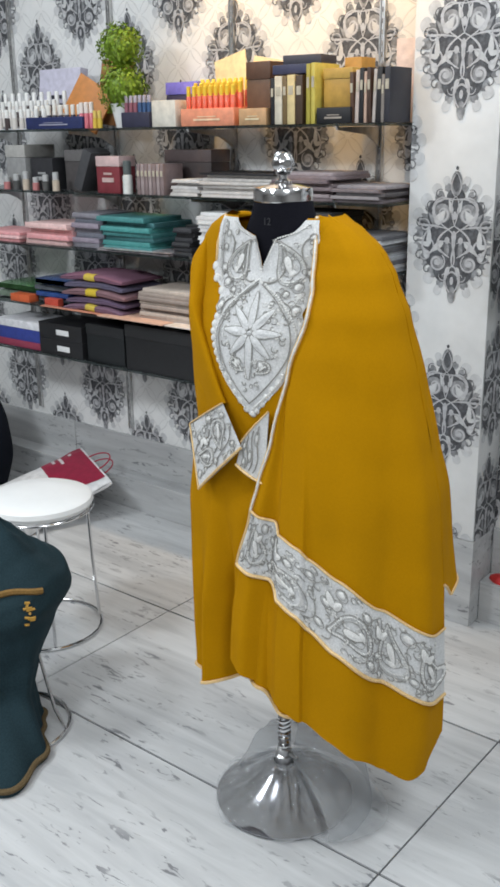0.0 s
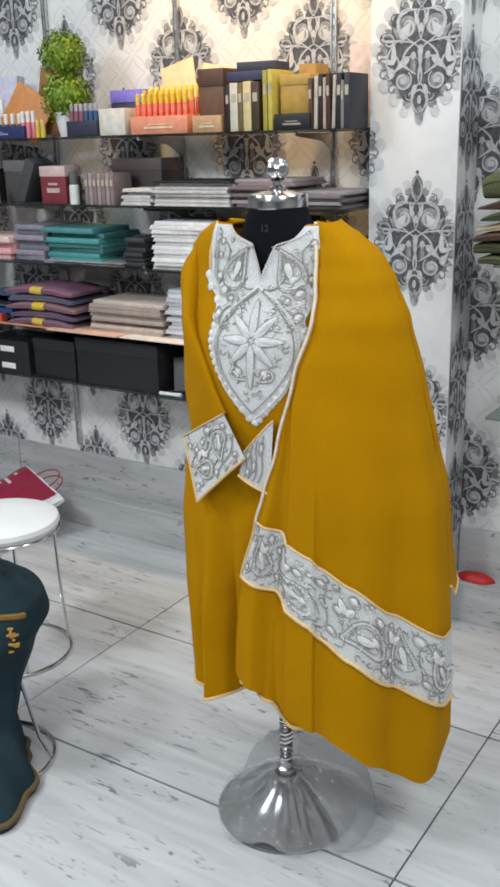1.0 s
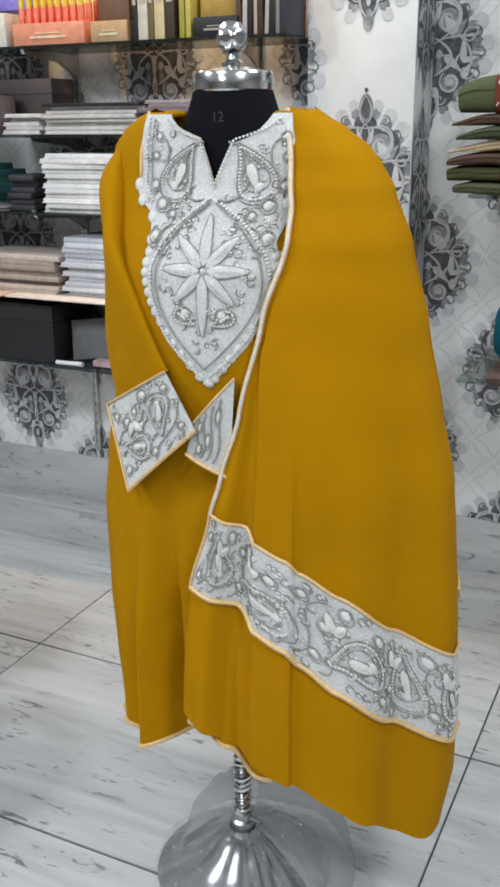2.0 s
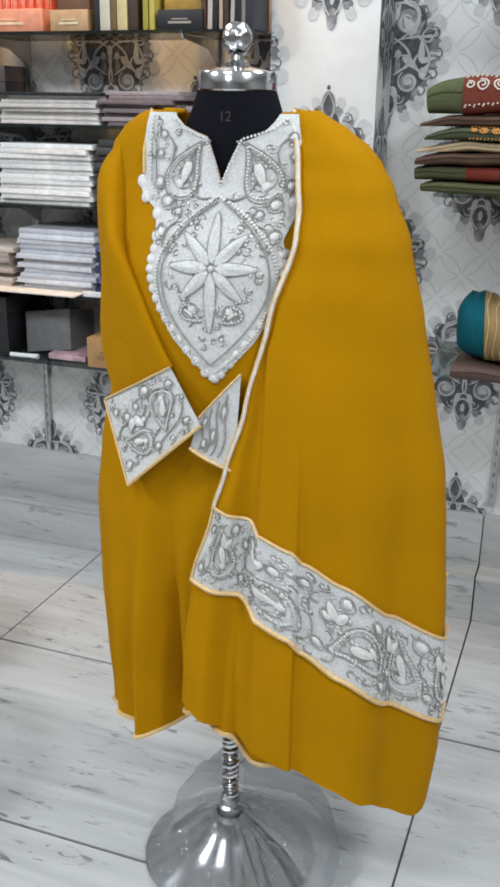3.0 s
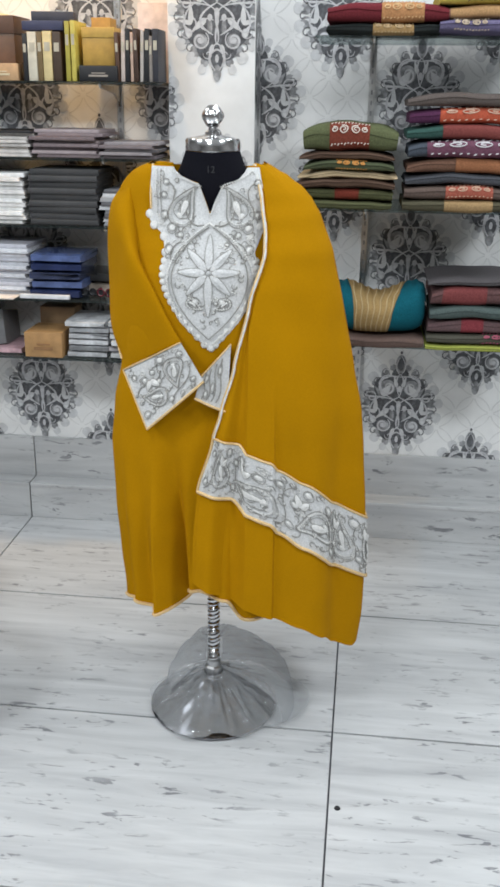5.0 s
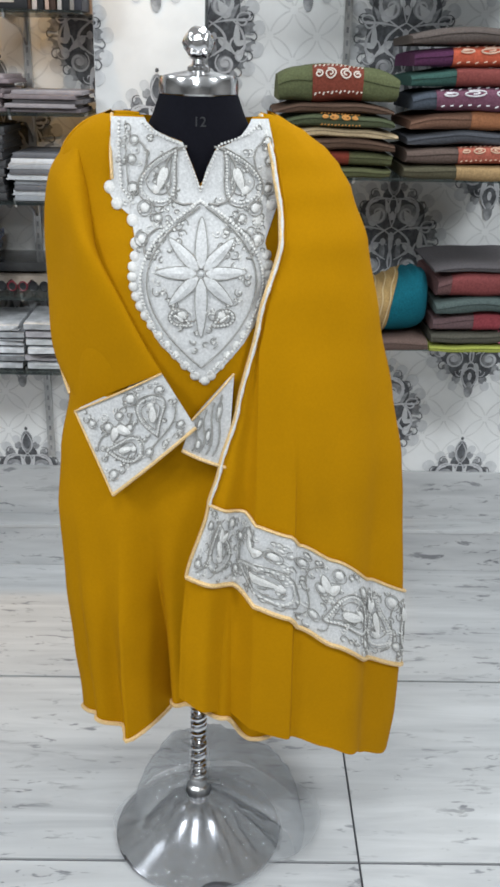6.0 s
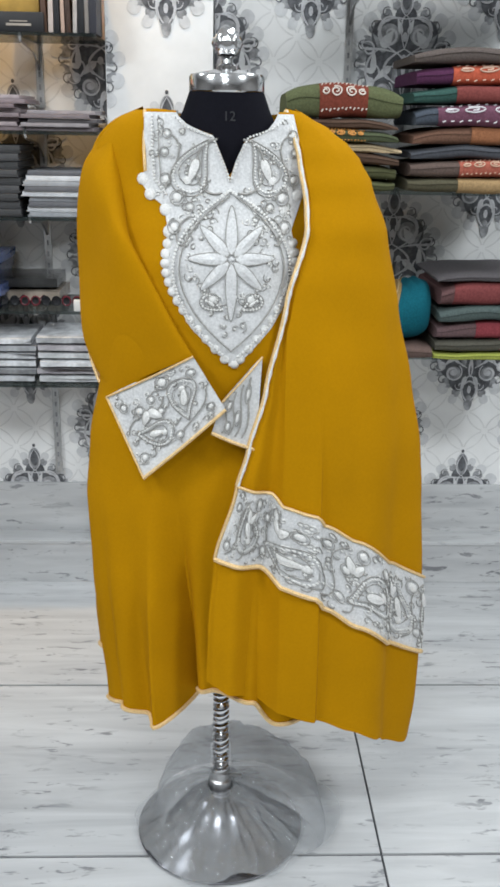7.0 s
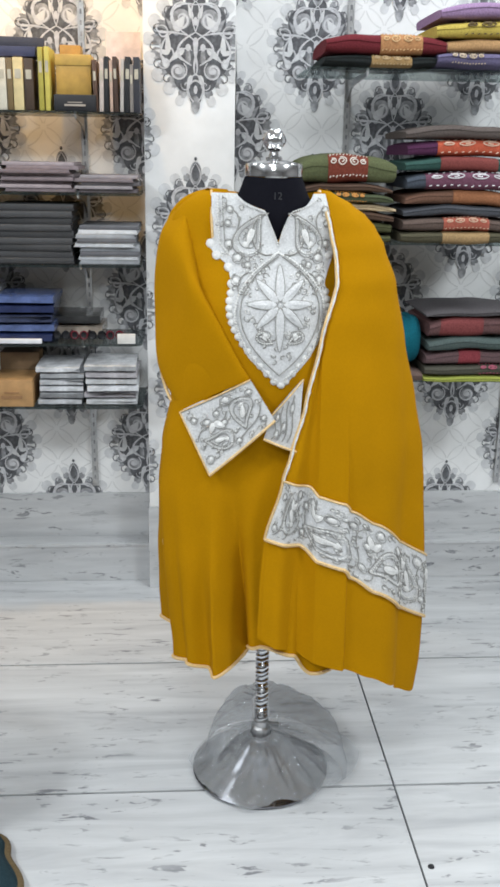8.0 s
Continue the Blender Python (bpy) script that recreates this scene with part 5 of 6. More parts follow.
carton(-0.42, -0.20, 0.54, 0.64, S2, S2 + 0.15, (0.06, 0.045, 0.045), "dark brown boxes pushed to the back", "box", lid=(0.12, 0.09, 0.09))
pile(-0.28, -0.15, 0.415, S2, 0.055, 5, [(0.55, 0.53, 0.52), (0.45, 0.43, 0.42)], "grey card folder lying in a pile", "folder", "grey folders")
pile(-0.14, 0.16, 0.41, S2, 0.072, 7, [(0.60, 0.57, 0.55), (0.52, 0.49, 0.47), (0.66, 0.63, 0.60)], "pale card folder lying in a pile", "folder", "pale folders")
carton(-0.14, 0.17, 0.41, 0.62, S2 + 0.0725, S2 + 0.080, BLACK, "thin black folder on top of pile", "folder")
pile(0.17, 0.385, 0.41, S2, 0.085, 8, [(0.22, 0.17, 0.18), (0.34, 0.28, 0.29), (0.16, 0.12, 0.13)], "mauve-grey flat garment pack in a pile", "garment pack", "mauve packs", 0.014)
pile(0.39, 0.565, 0.41, S2, 0.050, 5, [(0.17, 0.14, 0.15), (0.28, 0.25, 0.26), (0.09, 0.08, 0.085)], "dark flat garment pack in a pile", "garment pack", "dark packs", 0.012)

# third shelf
pile(-1.45, -1.16, 0.41, S3, 0.04, 3, [PINK, (0.72, 0.45, 0.45)], "pink flat gift box in a pile", "gift box", "pink boxes")
pile(-1.12, -0.86, 0.42, S3, 0.085, 4, [(0.72, 0.48, 0.46), PINK, (0.74, 0.42, 0.42)], "pink flat gift box in a pile", "gift box", "pink boxes", 0.02)
pile(-0.85, -0.69, 0.44, S3, 0.13, 7, [GREYV, (0.26, 0.22, 0.27), (0.16, 0.17, 0.21)], "grey-violet flat pack in a pile", "garment pack", "violet packs", 0.012)
pile(-0.68, -0.42, 0.43, S3 + 0.0, 0.125, 7, [TEAL, (0.06, 0.28, 0.27), (0.04, 0.16, 0.17)], "teal flat garment pack in a pile", "garment pack", "teal packs", 0.016)
pile(-0.66, -0.30, 0.405, S3 - 0.0, 0.012, 1, [(0.40, 0.36, 0.38)], "crumpled pale grey garment pack", "garment pack", "loose packs", kind="film")
pile(-0.30, -0.21, 0.43, S3, 0.10, 6, [BLACK, (0.02, 0.02, 0.025)], "black flat case in a pile", "flat case", "black cases", 0.01)
pile(-0.16, 0.13, 0.41, S3, 0.16, 12, [(0.74, 0.72, 0.70), (0.68, 0.66, 0.65), (0.78, 0.77, 0.76)], "white card folder lying in a pile", "folder", "white folders", 0.008)
pile(0.145, 0.375, 0.41, S3, 0.175, 9, [(0.020, 0.020, 0.022), (0.035, 0.035, 0.038)], "black flat garment box in a pile", "garment box", "black garment boxes", 0.006)
pile(0.385, 0.565, 0.41, S3, 0.115, 9, [(0.30, 0.31, 0.33), (0.55, 0.56, 0.58), (0.10, 0.10, 0.11)], "silver-edged flat pack in a pile", "garment pack", "silver packs", 0.008)

# fourth shelf
pile(-1.36, -1.14, 0.43, S4, 0.06, 2, [(0.20, 0.26, 0.20), (0.10, 0.25, 0.10)], "green and clear packed garment", "garment pack", "clear packs", 0.02, kind="film")
carton(-1.22, -1.10, 0.41, 0.46, S4, S4 + 0.03, (0.62, 0.12, 0.04), "small orange-red packet on glass shelf", "box")
pile(-1.10, -0.90, 0.44, S4, 0.10, 4, [(0.10, 0.11, 0.13), (0.03, 0.08, 0.26)], "blue-grey garment in clear packing", "garment pack", "clear packs", 0.015, kind="film")
carton(-1.00, -0.92, 0.41, 0.44, S4, S4 + 0.03, (0.55, 0.08, 0.05), "small red packet on glass shelf", "box")


def folded(x0, x1, y0, depth, z, h, colour, label, group, panel=None, panel2=None, at=(0.3, 0.7), seed=0):
    """A folded shawl: a soft slab with a rounded fold in front, and woven panels on the fold."""
    hx, hy = (x1 - x0) / 2, depth / 2
    grey = sum(colour) / 3
    colour = tuple(c * 0.78 + grey * 0.22 for c in colour)
    board = max([b for b in (0.80, 1.215, 1.695) if b <= z + 0.01], default=z)
    slump = 0.013 * min(1, (z - board) / 0.08)
    th = empty("folded_shawl", ((x0 + x1) / 2, y0 + hy, z), label, "shawl", group)

    def pt(u, v, out=0.0):
        a = 2 * math.pi * u
        sag = 1 + 0.16 * noise.noise(Vector((v * 3.1, seed * 1.7, 0.3))) - 0.30 * abs(2 * v - 1) ** 5
        c, s = math.cos(a), math.sin(a)
        yy = -(hy * (1 + 0.04 * noise.noise(Vector((v * 2.3, seed, 9.1)))) + out) * math.copysign(abs(c) ** 0.35, c)
        zz = h * 0.5 + (h * 0.505 + out) * sag * math.copysign(abs(s) ** 0.55, s) + 0.006 * noise.noise(Vector((v * 4 + seed, 2.2, seed))) - slump * abs(2 * v - 1) ** 2.5
        return Vector(((v - 0.5) * 2 * (hx + 0.006 * noise.noise(Vector((u * 4, seed, 1)))), yy, max(0.0004, zz) if out == 0 else zz))
    bm = sheet(pt, 32, 26)
    bmesh.ops.remove_doubles(bm, verts=bm.verts, dist=0.0001)
    bmesh.ops.holes_fill(bm, edges=[e for e in bm.edges if e.is_boundary])
    part("cloth", bm, tint(colour, 0.9, "cloth"), th)
    # Crease shade painted as a thin line of the cloth's colour, darkened.
    crease = add_tube(bmesh.new(), [pt(0.010 + 0.006 * math.sin(k * 0.6 + seed), k / 20, 0.0002) for k in range(21)], 0.0012, 5)
    part("fold_shade_line", crease, tint(tuple(c * 0.55 for c in colour), 0.9, "cloth"), th)
    if panel:
        part("woven_panel", sheet(lambda u, v: pt(-0.16 + 0.32 * u, at[0] + (at[1] - at[0]) * v, 0.0018), 14, 12), tint(panel, 0.9, "cloth"), th, "contrasting woven panel")
    if panel2:
        bm = bmesh.new()
        m = (at[0] + at[1]) / 2
        w = at[1] - at[0]
        for sg in (-1, 1):
            for cv, ru, rv, tn in ((0.16, 0.045, 0.13, 1.6), (0.38, 0.03, 0.09, 1.3)):
                pts = [(0.045 + ru * (1 - 0.75 * q) * math.sin(2 * math.pi * tn * q + 1.2), m + sg * w * (cv + rv * (1 - 0.75 * q) * math.cos(2 * math.pi * tn * q + 1.2))) for q in [k / 20 for k in range(21)]]
                add_tube(bm, [pt(u, v, 0.0028) for u, v in pts], 0.0019, 5)
        for k in range(12):
            v = m + w * (k - 5.5) / 12
            add_tube(bm, [pt(0.118 + 0.012 * (k % 2), v, 0.0028), pt(0.14, v + w * 0.03, 0.0028)], 0.0017, 5)
            add_tube(bm, [pt(-0.05 + 0.015 * (k % 2), v, 0.0028), pt(-0.03, v + w * 0.03, 0.0028)], 0.0017, 5)
        tagged(part("embroidery", bm, tint(panel2, 0.8), th, "pale embroidered motif"), kind="stuff")
    return th


MAUVES = [((0.20, 0.10, 0.16), (0.55, 0.42, 0.08)), ((0.16, 0.10, 0.18), None), ((0.24, 0.12, 0.14), (0.60, 0.44, 0.05)), ((0.14, 0.12, 0.20), None), ((0.22, 0.09, 0.15), (0.55, 0.42, 0.08))]
for k, (c, p) in enumerate(MAUVES):
    folded(-0.88 + 0.012 * (k % 2), -0.545 + 0.01 * (k % 3), 0.40 + 0.008 * (k % 2), 0.22, S4 + 0.030 * k, 0.030, c, "mauve striped folded shawl in a pile", "striped shawls", p, None, (0.40, 0.57), k)
carton(-1.0, -0.62, 0.385, 0.41, S4 - 0.0, S4 + 0.004, (0.55, 0.24, 0.16), "thin orange striped cloth edge", "cloth edge")
pile(-0.47, -0.14, 0.42, S4 + 0.0, 0.115, 8, [(0.36, 0.29, 0.25), (0.50, 0.42, 0.36), (0.30, 0.24, 0.21)], "beige flat garment pack in a pile", "garment pack", "beige packs", 0.012)
carton(-0.64, -0.30, 0.362, 0.50, S4 + 0.0005, S4 + 0.005, (0.66, 0.42, 0.32), "thin peach card board", "card board")
pile(-0.12, 0.125, 0.42, S4 + 0.006, 0.165, 12, [(0.56, 0.56, 0.60), (0.62, 0.63, 0.67), (0.48, 0.48, 0.53)], "grey-lilac wrapped garment in a pile", "garment pack", "lilac packs", 0.010)
carton(-0.29, 0.09, 0.365, 0.60, S4 + 0.0005, S4 + 0.005, (0.74, 0.66, 0.60), "thin cream card board", "card board")
pile(0.135, 0.305, 0.415, S4, 0.145, 5, [(0.02, 0.03, 0.09), (0.10, 0.14, 0.30), (0.04, 0.05, 0.10)], "navy garment in glossy clear packing", "garment pack", "navy packs", 0.008, kind="film")
carton(0.10, 0.27, 0.398, 0.41, S4, S4 + 0.014, (0.72, 0.72, 0.74), "white paper strip on shelf edge", "paper strip")
for k in range(4):
    cx = 0.325 + 0.055 * k
    th = empty("sunglasses", (cx, 0.45, S4), "dark folded sunglasses on shelf", "sunglasses", "sunglasses")
    bm = bmesh.new()
    for sg in (-1, 1):
        add_tube(bm, [(sg * 0.014 + 0.011 * math.cos(q), -0.01, 0.020 + 0.012 * math.sin(q)) for q in [2 * math.pi * j / 12 for j in range(12)]], 0.0022, 6, 0, True)
        add_tube(bm, [(sg * 0.025, -0.01, 0.024), (sg * 0.026, 0.04, 0.026), (sg * 0.02, 0.06, 0.006)], 0.0018, 6)
    part("frame", bm, tint(((0.01, 0.01, 0.012), (0.16, 0.02, 0.03))[k % 2], 0.2), th)
    for sg in (-1, 1):
        part("lens", lathe([(0, 0), (0.0105, 0), (0.0105, 0.001), (0, 0.0014)], 12), tint((0.01, 0.01, 0.012), 0.1), th).matrix_basis = pose(sg * 0.014, -0.01, 0.020, 90, 0, 0)
carton(0.50, 0.555, 0.40, 0.412, S4, S4 + 0.03, (0.72, 0.70, 0.66), "small white price card", "card")
pile(0.29, 0.44, 0.52, S4, 0.07, 2, [(0.40, 0.34, 0.28), (0.05, 0.05, 0.05)], "beige and black packed garment", "garment pack", "small packs", 0.01, kind="film")

# lowest shelf
carton(-1.34, -1.06, 0.42, 0.60, S5, S5 + 0.115, (0.03, 0.05, 0.26), "blue and red garment box with white lid", "box", lid=(0.72, 0.72, 0.75))
carton(-1.34, -1.06, 0.417, 0.419, S5 + 0.002, S5 + 0.032, (0.28, 0.04, 0.08), "red printed strip on box", "paper strip")
for k in range(2):
    carton(-1.05, -0.79, 0.41, 0.60, S5 + 0.066 * k, S5 + 0.065 + 0.066 * k, (0.012, 0.012, 0.014), "black garment box with small white label", "box", group="black labelled boxes")
    carton(-0.94, -0.865, 0.4065, 0.4085, S5 + 0.02 + 0.066 * k, S5 + 0.042 + 0.066 * k, (0.78, 0.78, 0.78), "small white paper label", "label")
carton(-0.77, -0.56, 0.42, 0.60, S5, S5 + 0.15, (0.010, 0.012, 0.014), "black storage carton on glass shelf", "box", lid=(0.015, 0.016, 0.018))
carton(-0.54, -0.16, 0.41, 0.62, S5, S5 + 0.175, (0.013, 0.013, 0.015), "large black storage carton", "box", lid=(0.018, 0.018, 0.02))
carton(-0.13, 0.02, 0.46, 0.60, S5 + 0.002, S5 + 0.12, (0.16, 0.16, 0.165), "grey folder leaning at an angle", "folder", tilt=(-12, -8, 0))
th = empty("marker_pen", (-0.12, 0.41, S5 + 0.008), "white marker pen lying on glass shelf", "pen")
part("barrel", add_tube(bmesh.new(), [(-0.035, 0, 0), (0.035, 0.004, 0)], 0.007, 10), tint((0.78, 0.8, 0.82), 0.3), th)
part("cap", add_tube(bmesh.new(), [(0.0355, 0.004, 0), (0.055, 0.005, 0)], 0.0078, 10), tint((0.7, 0.72, 0.75), 0.3), th)
pile(-0.03, 0.09, 0.41, S5, 0.022, 1, [(0.62, 0.40, 0.44)], "crumpled pale pink packed cloth", "garment pack", "loose packs", kind="film")
carton(0.105, 0.235, 0.40, 0.55, S5, S5 + 0.085, (0.42, 0.24, 0.10), "plain brown cardboard carton", "box", mark=(0.30, 0.16, 0.07))
carton(0.11, 0.235, 0.56, 0.65, S5, S5 + 0.14, (0.30, 0.19, 0.10), "brown cardboard carton behind", "box")
pile(0.25, 0.385, 0.41, S5, 0.125, 6, [(0.52, 0.53, 0.55), (0.40, 0.41, 0.43), (0.62, 0.63, 0.65)], "grey textile in clear packing, piled", "garment pack", "clear grey packs", 0.006, kind="film")
pile(0.395, 0.555, 0.41, S5, 0.13, 6, [(0.55, 0.56, 0.57), (0.42, 0.40, 0.42), (0.64, 0.65, 0.67)], "grey textile in clear packing, piled", "garment pack", "clear grey packs", 0.006, kind="film")

# ---- folded shawls on the other wall ----
OLIVE, RUST, SLATE, TAN = (0.085, 0.09, 0.035), (0.22, 0.045, 0.03), (0.07, 0.075, 0.09), (0.52, 0.38, 0.20)


def shawl_pile(x0, x1, y0, z, rows, group, label):
    for k, (h, c, p, p2, at) in enumerate(rows):
        folded(x0 + R.uniform(-0.008, 0.012), x1 + R.uniform(-0.012, 0.01), y0 + R.uniform(0, 0.02), 0.30, z, h, c, label, group, p, p2, at, seed=k + int(x0 * 50))
        z += h


BR = (0.10, 0.055, 0.035)
shawl_pile(1.03, 1.305, 0.25, 1.2155, [(0.026, OLIVE, None, None, (0.3, 0.7)), (0.036, OLIVE, (0.14, 0.03, 0.02), None, (0.4, 0.65)), (0.028, BR, None, None, (0.3, 0.7)), (0.024, TAN, None, None, (0, 1)), (0.028, (0.07, 0.085, 0.04), None, (0.55, 0.25, 0.06), (0.35, 0.7)), (0.026, BR, None, None, (0, 1)), (0.078, (0.10, 0.115, 0.045), (0.17, 0.045, 0.03), (0.70, 0.62, 0.55), (0.28, 0.70))], "shawls on middle shelf", "olive and brown embroidered shawl folded in a pile")
shawl_pile(1.335, 1.68, 0.245, 1.2155, [(0.036, (0.09, 0.08, 0.045), (0.30, 0.20, 0.10), None, (0.35, 0.75)), (0.042, (0.12, 0.08, 0.065), (0.34, 0.10, 0.07), (0.55, 0.35, 0.25), (0.35, 0.75)), (0.034, SLATE, None, None, (0, 1)), (0.042, (0.18, 0.085, 0.05), (0.28, 0.12, 0.06), None, (0.4, 0.9)), (0.050, (0.06, 0.075, 0.10), (0.14, 0.06, 0.09), (0.62, 0.6, 0.62), (0.15, 0.85)), (0.042, (0.03, 0.09, 0.075), (0.18, 0.05, 0.045), None, (0.3, 0.8)), (0.046, (0.09, 0.02, 0.07), (0.42, 0.09, 0.05), (0.6, 0.4, 0.3), (0.25, 0.95)), (0.038, (0.11, 0.085, 0.075), None, None, (0, 1))], "shawls on middle shelf", "multicoloured paisley shawl folded in a pile")
shawl_pile(1.13, 1.425, 0.25, 0.8005, [(0.040, (0.13, 0.08, 0.065), None, None, (0, 1))], "shawls on lower shelf", "plain brown folded shawl under a teal bundle")


def bundle(x0, x1, y0, depth, z):
    """A soft rolled shawl that sags in the middle, with a gathered panel round it."""
    th = empty("shawl_bundle", ((x0 + x1) / 2, y0 + depth / 2, z), "rolled teal shawl with gathered tan embroidered panel", "shawl", "shawls on lower shelf")

    def pt(u, v, out=0.0):
        a = 2 * math.pi * u
        top = 0.118 + 0.040 * abs(2 * v - 0.95) ** 1.6 + 0.008 * math.sin(9 * v)
        tip = math.sqrt(max(0.0, 1 - abs(2 * v - 1) ** 5))
        hz, hy = top / 2 * (0.55 + 0.45 * tip) + out, (depth / 2) * (0.45 + 0.55 * tip) + out
        gather = 0.003 * math.sin(v * 75 + 3 * math.sin(a)) * max(0.0, math.sin(a))
        c, s_ = math.cos(a), math.sin(a)
        return Vector(((v - 0.5) * (x1 - x0), hy * math.copysign(abs(c) ** 0.75, c), max(0.0006, top / 2 + (hz + gather) * math.copysign(abs(s_) ** 0.8, s_))))
    bm = sheet(pt, 44, 48)
    bmesh.ops.holes_fill(bm, edges=[e for e in bm.edges if e.is_boundary])
    part("cloth", bm, tint((0.006, 0.085, 0.115), 0.5, "cloth"), th)
    panel = lambda u, v: pt(0.18 + 0.48 * u, 0.30 + 0.36 * v + (v - 0.5) * 0.30 * (1 - u) ** 2 - 0.05 * u, 0.003)
    part("panel", sheet(panel, 30, 26, 0.002), tint((0.30, 0.20, 0.085), 0.5, "cloth"), th, "tan woven panel")
    bm = bmesh.new()
    for k in range(7):
        v = 0.06 + 0.88 * k / 6
        add_tube(bm, [Vector(panel(0.04 + 0.92 * q / 14, v + 0.02 * math.sin(q))) + Vector((0, -0.003, 0.001)) for q in range(15)], 0.0018, 5)
    tagged(part("embroidery", bm, tint((0.46, 0.34, 0.18), 0.7), th, "pale gold stitched rows"), kind="stuff")


bundle(1.135, 1.425, 0.25, 0.26, 0.8415)
shawl_pile(1.43, 1.76, 0.245, 0.8005, [(0.022, (0.34, 0.38, 0.03), None, None, (0, 1)), (0.034, (0.085, 0.08, 0.06), None, (0.40, 0.1, 0.15), (0.5, 0.9)), (0.046, (0.15, 0.085, 0.09), (0.24, 0.05, 0.06), None, (0.3, 0.5)), (0.040, (0.07, 0.10, 0.095), None, None, (0, 1)), (0.060, (0.13, 0.06, 0.06), (0.18, 0.05, 0.05), None, (0.1, 0.5)), (0.02, (0.09, 0.08, 0.085), None, None, (0, 1))], "shawls on lower shelf", "mauve and grey paisley shawl folded in a pile")
shawl_pile(1.10, 1.42, 0.25, 1.6955, [(0.028, (0.025, 0.03, 0.03), (0.34, 0.22, 0.10), (0.5, 0.36, 0.2), (0.4, 0.75)), (0.056, (0.16, 0.012, 0.02), (0.40, 0.20, 0.09), (0.62, 0.4, 0.2), (0.45, 0.8))], "shawls on top shelf", "dark red shawl with gold woven panel, folded")
shawl_pile(1.40, 1.74, 0.245, 1.6955, [(0.040, (0.12, 0.10, 0.20), None, (0.5, 0.4, 0.3), (0.1, 0.4)), (0.036, (0.30, 0.11, 0.10), (0.42, 0.25, 0.12), None, (0.1, 0.6)), (0.048, (0.52, 0.38, 0.02), None, (0.12, 0.08, 0.03), (0.2, 0.8)), (0.045, (0.30, 0.17, 0.33), None, None, (0, 1))], "shawls on top shelf", "violet and yellow shawl folded in a pile")

# ---- stools, garment, bags ----
def stool(x, y, label, rz=0):
    st = empty("wire_stool", (x, y, 0), label, "stool", "wire stools", rz=rz)
    part("seat", lathe([(0, 0.425), (0.150, 0.425), (0.166, 0.431), (0.172, 0.444), (0.168, 0.458), (0.150, 0.466), (0.08, 0.470), (0, 0.471)], 56), WHITE_PAINT, st, "round white padded vinyl seat")
    part("seat_rim", add_tube(bmesh.new(), [(0.168 * math.cos(q), 0.168 * math.sin(q), 0.424) for q in [2 * math.pi * k / 48 for k in range(48)]], 0.005, 8, 0, True), CHROME, st)
    for k in range(4):
        q = math.pi / 4 + k * math.pi / 2
        c, s_ = math.cos(q), math.sin(q)
        part("leg", add_tube(bmesh.new(), [(0.150 * c, 0.150 * s_, 0.424), (0.156 * c, 0.156 * s_, 0.22), (0.168 * c, 0.168 * s_, 0.012)], 0.0052, 8), CHROME, st)
    part("foot_ring", add_tube(bmesh.new(), [(0.172 * math.cos(q), 0.172 * math.sin(q), 0.0062) for q in [2 * math.pi * k / 56 for k in range(56)]], 0.0055, 8, 0, True), CHROME, st, "chrome floor ring")
    return st


stool(-0.232, -0.295, "round white stool with thin chrome wire legs", 12)
stand = empty("wire_stand", (0.128, -0.73, 0), "chrome wire garment stand with a floor ring", "stand")
part("foot_ring", add_tube(bmesh.new(), [(0.160 * math.cos(q), 0.160 * math.sin(q), 0.0062) for q in [2 * math.pi * k / 56 for k in range(56)]], 0.0055, 8, 0, True), CHROME, stand)
for k in range(4):
    q = 0.5 + k * math.pi / 2
    part("leg", add_tube(bmesh.new(), [(0.158 * math.cos(q), 0.158 * math.sin(q), 0.012), (0.13 * math.cos(q) - 0.01, 0.13 * math.sin(q) + 0.01, 0.06), (-0.05 + 0.06 * math.cos(q), 0.05 + 0.06 * math.sin(q), 0.34)], 0.0052, 8), CHROME, stand)

TEALDARK = cloth("dark_teal_wool", (0.018, 0.035, 0.043), 1200, 0.2, 0.2)
coat = empty("draped_coat", (0.0, 0.0, 0), "dark teal wool coat with gold trim draped over wire stand", "coat")
CR = [(0.0, 0.120), (0.05, 0.110), (0.12, 0.100), (0.2, 0.120), (0.3, 0.165), (0.37, 0.208), (0.41, 0.196), (0.44, 0.158), (0.48, 0.108), (0.52, 0.074), (0.55, 0.04), (0.574, 0.008)]


def coat_pt(u, v, out=0.0):
    a = 2 * math.pi * u
    z = 0.004 + 0.570 * v
    low = smooth_step(0.35, 0.02, z)
    d = (math.degrees(a) + 35 + 180) % 360 - 180
    r = lerp_table(CR, z) * (1 + 0.10 * low * math.sin(6 * a + 0.9) + 0.07 * math.sin(9 * a + 2.0) * low + 0.05 * math.sin(3 * a + 8 * z))
    r += 0.175 * smooth_step(0.16, 0.0, z) * math.exp(-(d / 34) ** 2) * (1 + 0.12 * math.sin(10 * a)) + out
    k = smooth_step(0.0, 0.42, z)
    cx, cy = 0.125 + (0.035 - 0.125) * k, -0.765 + (-0.665 + 0.765) * k
    z += 0.012 * math.sin(4 * a + 0.7) * (1 - low)
    return Vector((cx + r * math.cos(a), cy + r * math.sin(a), max(0.003, z)))


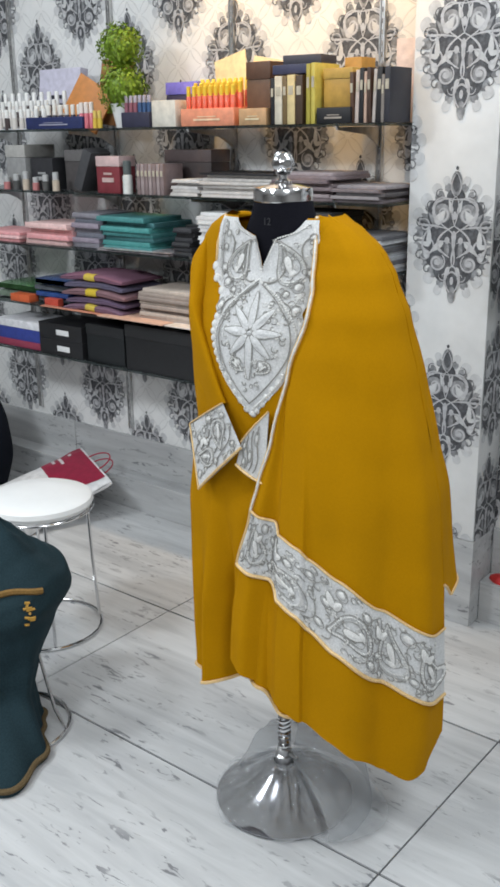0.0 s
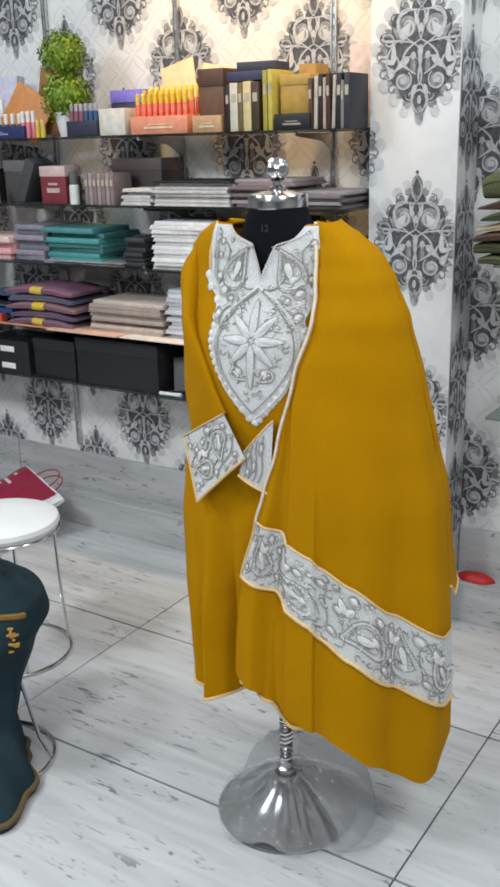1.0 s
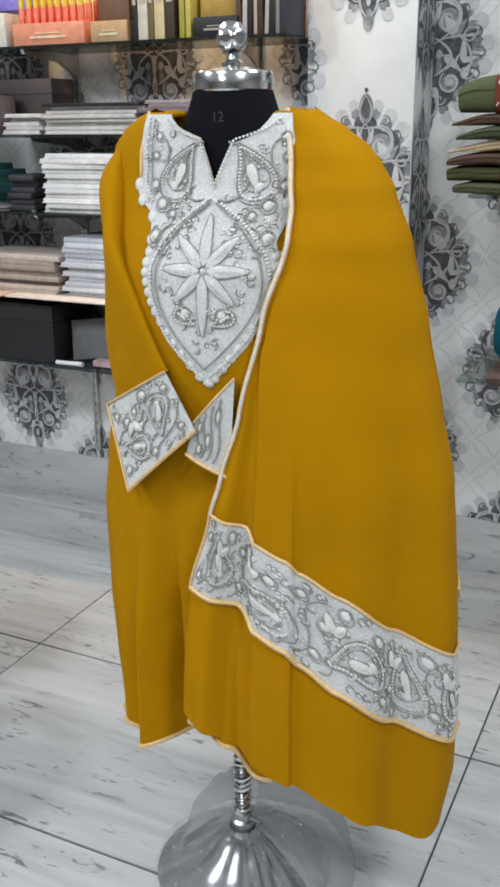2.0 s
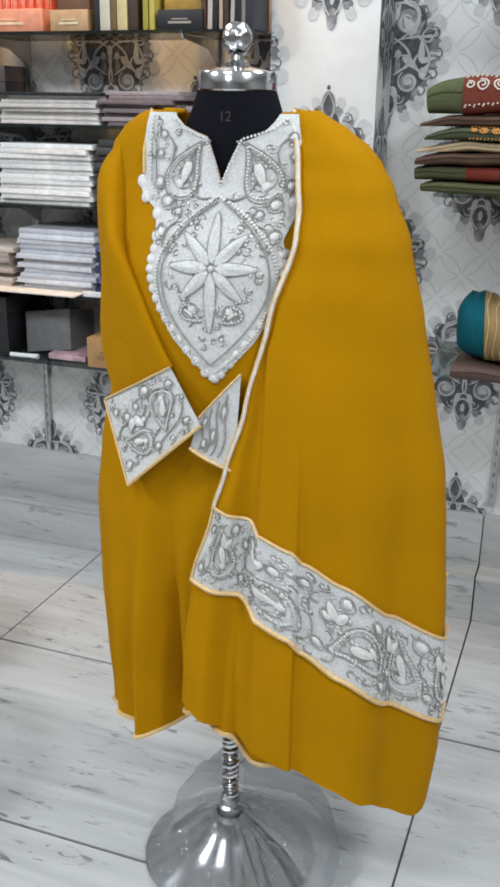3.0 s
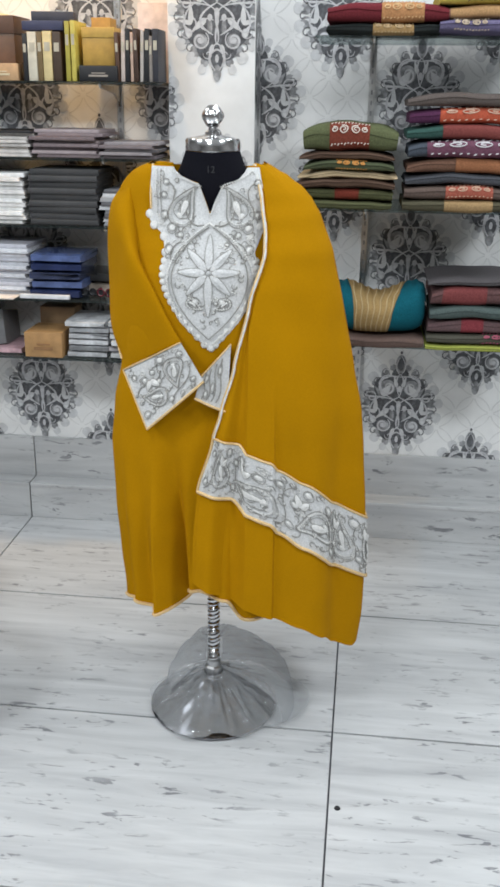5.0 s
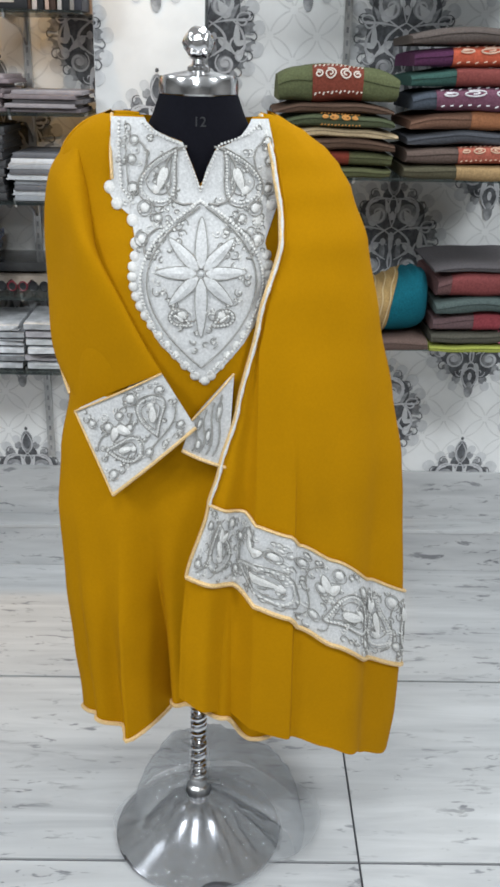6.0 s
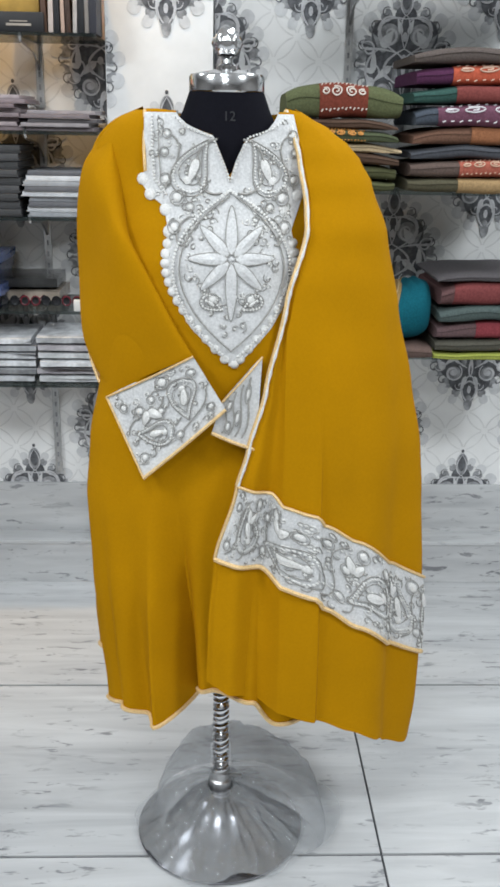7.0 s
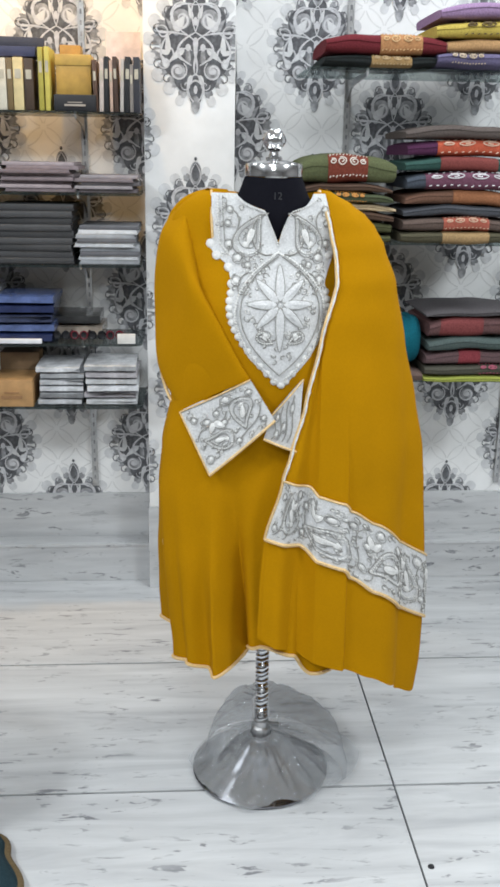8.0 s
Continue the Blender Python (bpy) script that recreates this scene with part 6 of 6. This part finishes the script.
part("cloth", sheet(coat_pt, 140, 60), TEALDARK, coat)
part("hem_trim", add_tube(bmesh.new(), [coat_pt(k / 140, 0.022, 0.002) for k in range(140)], 0.008, 7, 0, True), tint((0.12, 0.085, 0.045), 0.8, "cloth"), coat, "bronze embroidered hem")
lapel = [coat_pt(0.86 + 0.14 * k / 24, 0.735 + 0.03 * math.sin(k * 0.16), 0.004) for k in range(25)]
part("lapel_trim", add_tube(bmesh.new(), lapel, 0.009, 7), tint((0.22, 0.13, 0.045), 0.8, "cloth"), coat, "bronze embroidered edge")
bm = bmesh.new()
for k in range(9):
    add_tube(bm, [coat_pt(0.955 + 0.006 * math.sin(k * 2.1), 0.715 - 0.011 * k, 0.003), coat_pt(0.965 - 0.008 * math.sin(k * 1.7), 0.705 - 0.011 * k, 0.004)], 0.0035, 5)
part("tassel_embroidery", bm, tint((0.50, 0.28, 0.05), 0.7), coat, "gold thread sprig")

bag = empty("shopping_bag", (-0.96, 0.34, 0.0), "white paper shopping bag with maroon panel leaning on plinth", "bag")
bag.matrix_world = pose(-1.06, 0.20, 0.045, -69, 4, -24)


def bag_pt(u, v):
    a = 2 * math.pi * u
    c, s_ = math.cos(a), math.sin(a)
    x = 0.20 * math.copysign(abs(c) ** 0.25, c)
    y = (0.055 - 0.042 * v) * math.copysign(abs(s_) ** 0.5, s_) + 0.007 * noise.noise(Vector((u * 9, v * 5, 3)))
    return Vector((x + 0.006 * noise.noise(Vector((u * 5, v * 4, 8))), y, 0.40 * v))


bm = sheet(bag_pt, 56, 18)
bmesh.ops.remove_doubles(bm, verts=bm.verts, dist=0.0001)
part("body", bm, tint((0.76, 0.75, 0.75), 0.4), bag)
part("base", sheet(lambda u, v: bag_pt(u, 0.0) * v, 56, 3), tint((0.72, 0.71, 0.71), 0.4), bag)
part("printed_panel", sheet(lambda u, v: bag_pt(0.535 + 0.27 * u, 0.50 + 0.48 * v) + Vector((0, -0.002, 0)), 20, 10), tint((0.32, 0.015, 0.05), 0.4), bag, "maroon printed panel")
bm = bmesh.new()
for k, (u0, u1, v0) in enumerate(((0.60, 0.74, 0.70), (0.62, 0.72, 0.62), (0.64, 0.70, 0.82))):
    sheet(lambda u, v: bag_pt(u0 + (u1 - u0) * u, v0 + 0.035 * v) + Vector((0, -0.0035, 0)), 10, 2, 0, 0, bm)
part("printed_bars", bm, tint((0.72, 0.66, 0.66)), bag, "pale bars of print")
for sg in (-1, 1):
    part("handle", add_tube(bmesh.new(), [(0.07 * math.cos(q), sg * 0.016, 0.395 + 0.075 * math.sin(q)) for q in [math.pi * k / 14 for k in range(15)]], 0.003, 6), tint((0.45, 0.04, 0.07), 0.6), bag, "red cord handle")

# black bag with a white ribbon by the plinth
th = empty("holdall_bag", (-1.52, 0.33, 0), "black fabric holdall bag with a pale ribbon bow", "bag")


def hold_pt(u, v):
    a = 2 * math.pi * u
    c, s_ = math.cos(a), math.sin(a)
    k = math.sin(math.pi * min(1, 0.16 + 0.84 * v)) ** 0.45
    return Vector((0.21 * k * math.copysign(abs(c) ** 0.6, c) * (1 + 0.06 * noise.noise(Vector((u * 7, v * 5, 1)))), 0.14 * k * math.copysign(abs(s_) ** 0.6, s_), 0.58 * v))


bm = sheet(hold_pt, 48, 24)
bmesh.ops.remove_doubles(bm, verts=bm.verts, dist=0.0002)
part("body", bm, tint((0.010, 0.012, 0.018), 0.8, "cloth"), th)
bm = bmesh.new()
for sg in (-1, 1):
    add_tube(bm, [(0.10 + sg * 0.05 * math.sin(q), -0.142 - 0.012 * math.sin(q), 0.395 + 0.022 * math.sin(2 * q)) for q in [math.pi * k / 10 for k in range(11)]], 0.005, 6)
    add_tube(bm, [(0.10, -0.145, 0.395), (0.10 + sg * 0.045, -0.148, 0.355), (0.10 + sg * 0.075, -0.146, 0.345)], 0.005, 6)
part("ribbon", bm, tint((0.62, 0.63, 0.64), 0.4), th, "pale ribbon bow")
part("handle", add_tube(bmesh.new(), [(0.09 * math.cos(q), 0, 0.56 + 0.10 * math.sin(q)) for q in [math.pi * k / 14 for k in range(15)]], 0.008, 8), tint((0.012, 0.012, 0.015), 0.7), th)
for z in (0.28, 0.42):
    part("tag", box((0.14, -0.142, z), (0.165, -0.138, z + 0.035), 0.001), tint((0.45, 0.47, 0.5)), th)

# small red cloth on the plinth, debris
def lump(u, v):
    a, b = 2 * math.pi * u, math.pi / 2 * v
    return Vector((0.062 * math.cos(a) * math.cos(b) * (1 + 0.1 * math.sin(3 * a)), 0.030 * math.sin(a) * math.cos(b), 0.026 * math.sin(b)))


th = tagged(obj("red_cloth", sheet(lump, 28, 8), tint((0.62, 0.03, 0.03), 0.5)), "small bright red cloth lying on marble plinth", "cloth")
th.location = (0.945, 0.636, LEDGE_Z + 0.0005)
th = tagged(obj("floor_speck", lathe([(0, 0), (0.0075, 0), (0.006, 0.003), (0, 0.004)], 10), tint(BLACK)), "tiny dark speck on marble floor", "speck")
th.location = (1.234, -0.858, 0.0004)
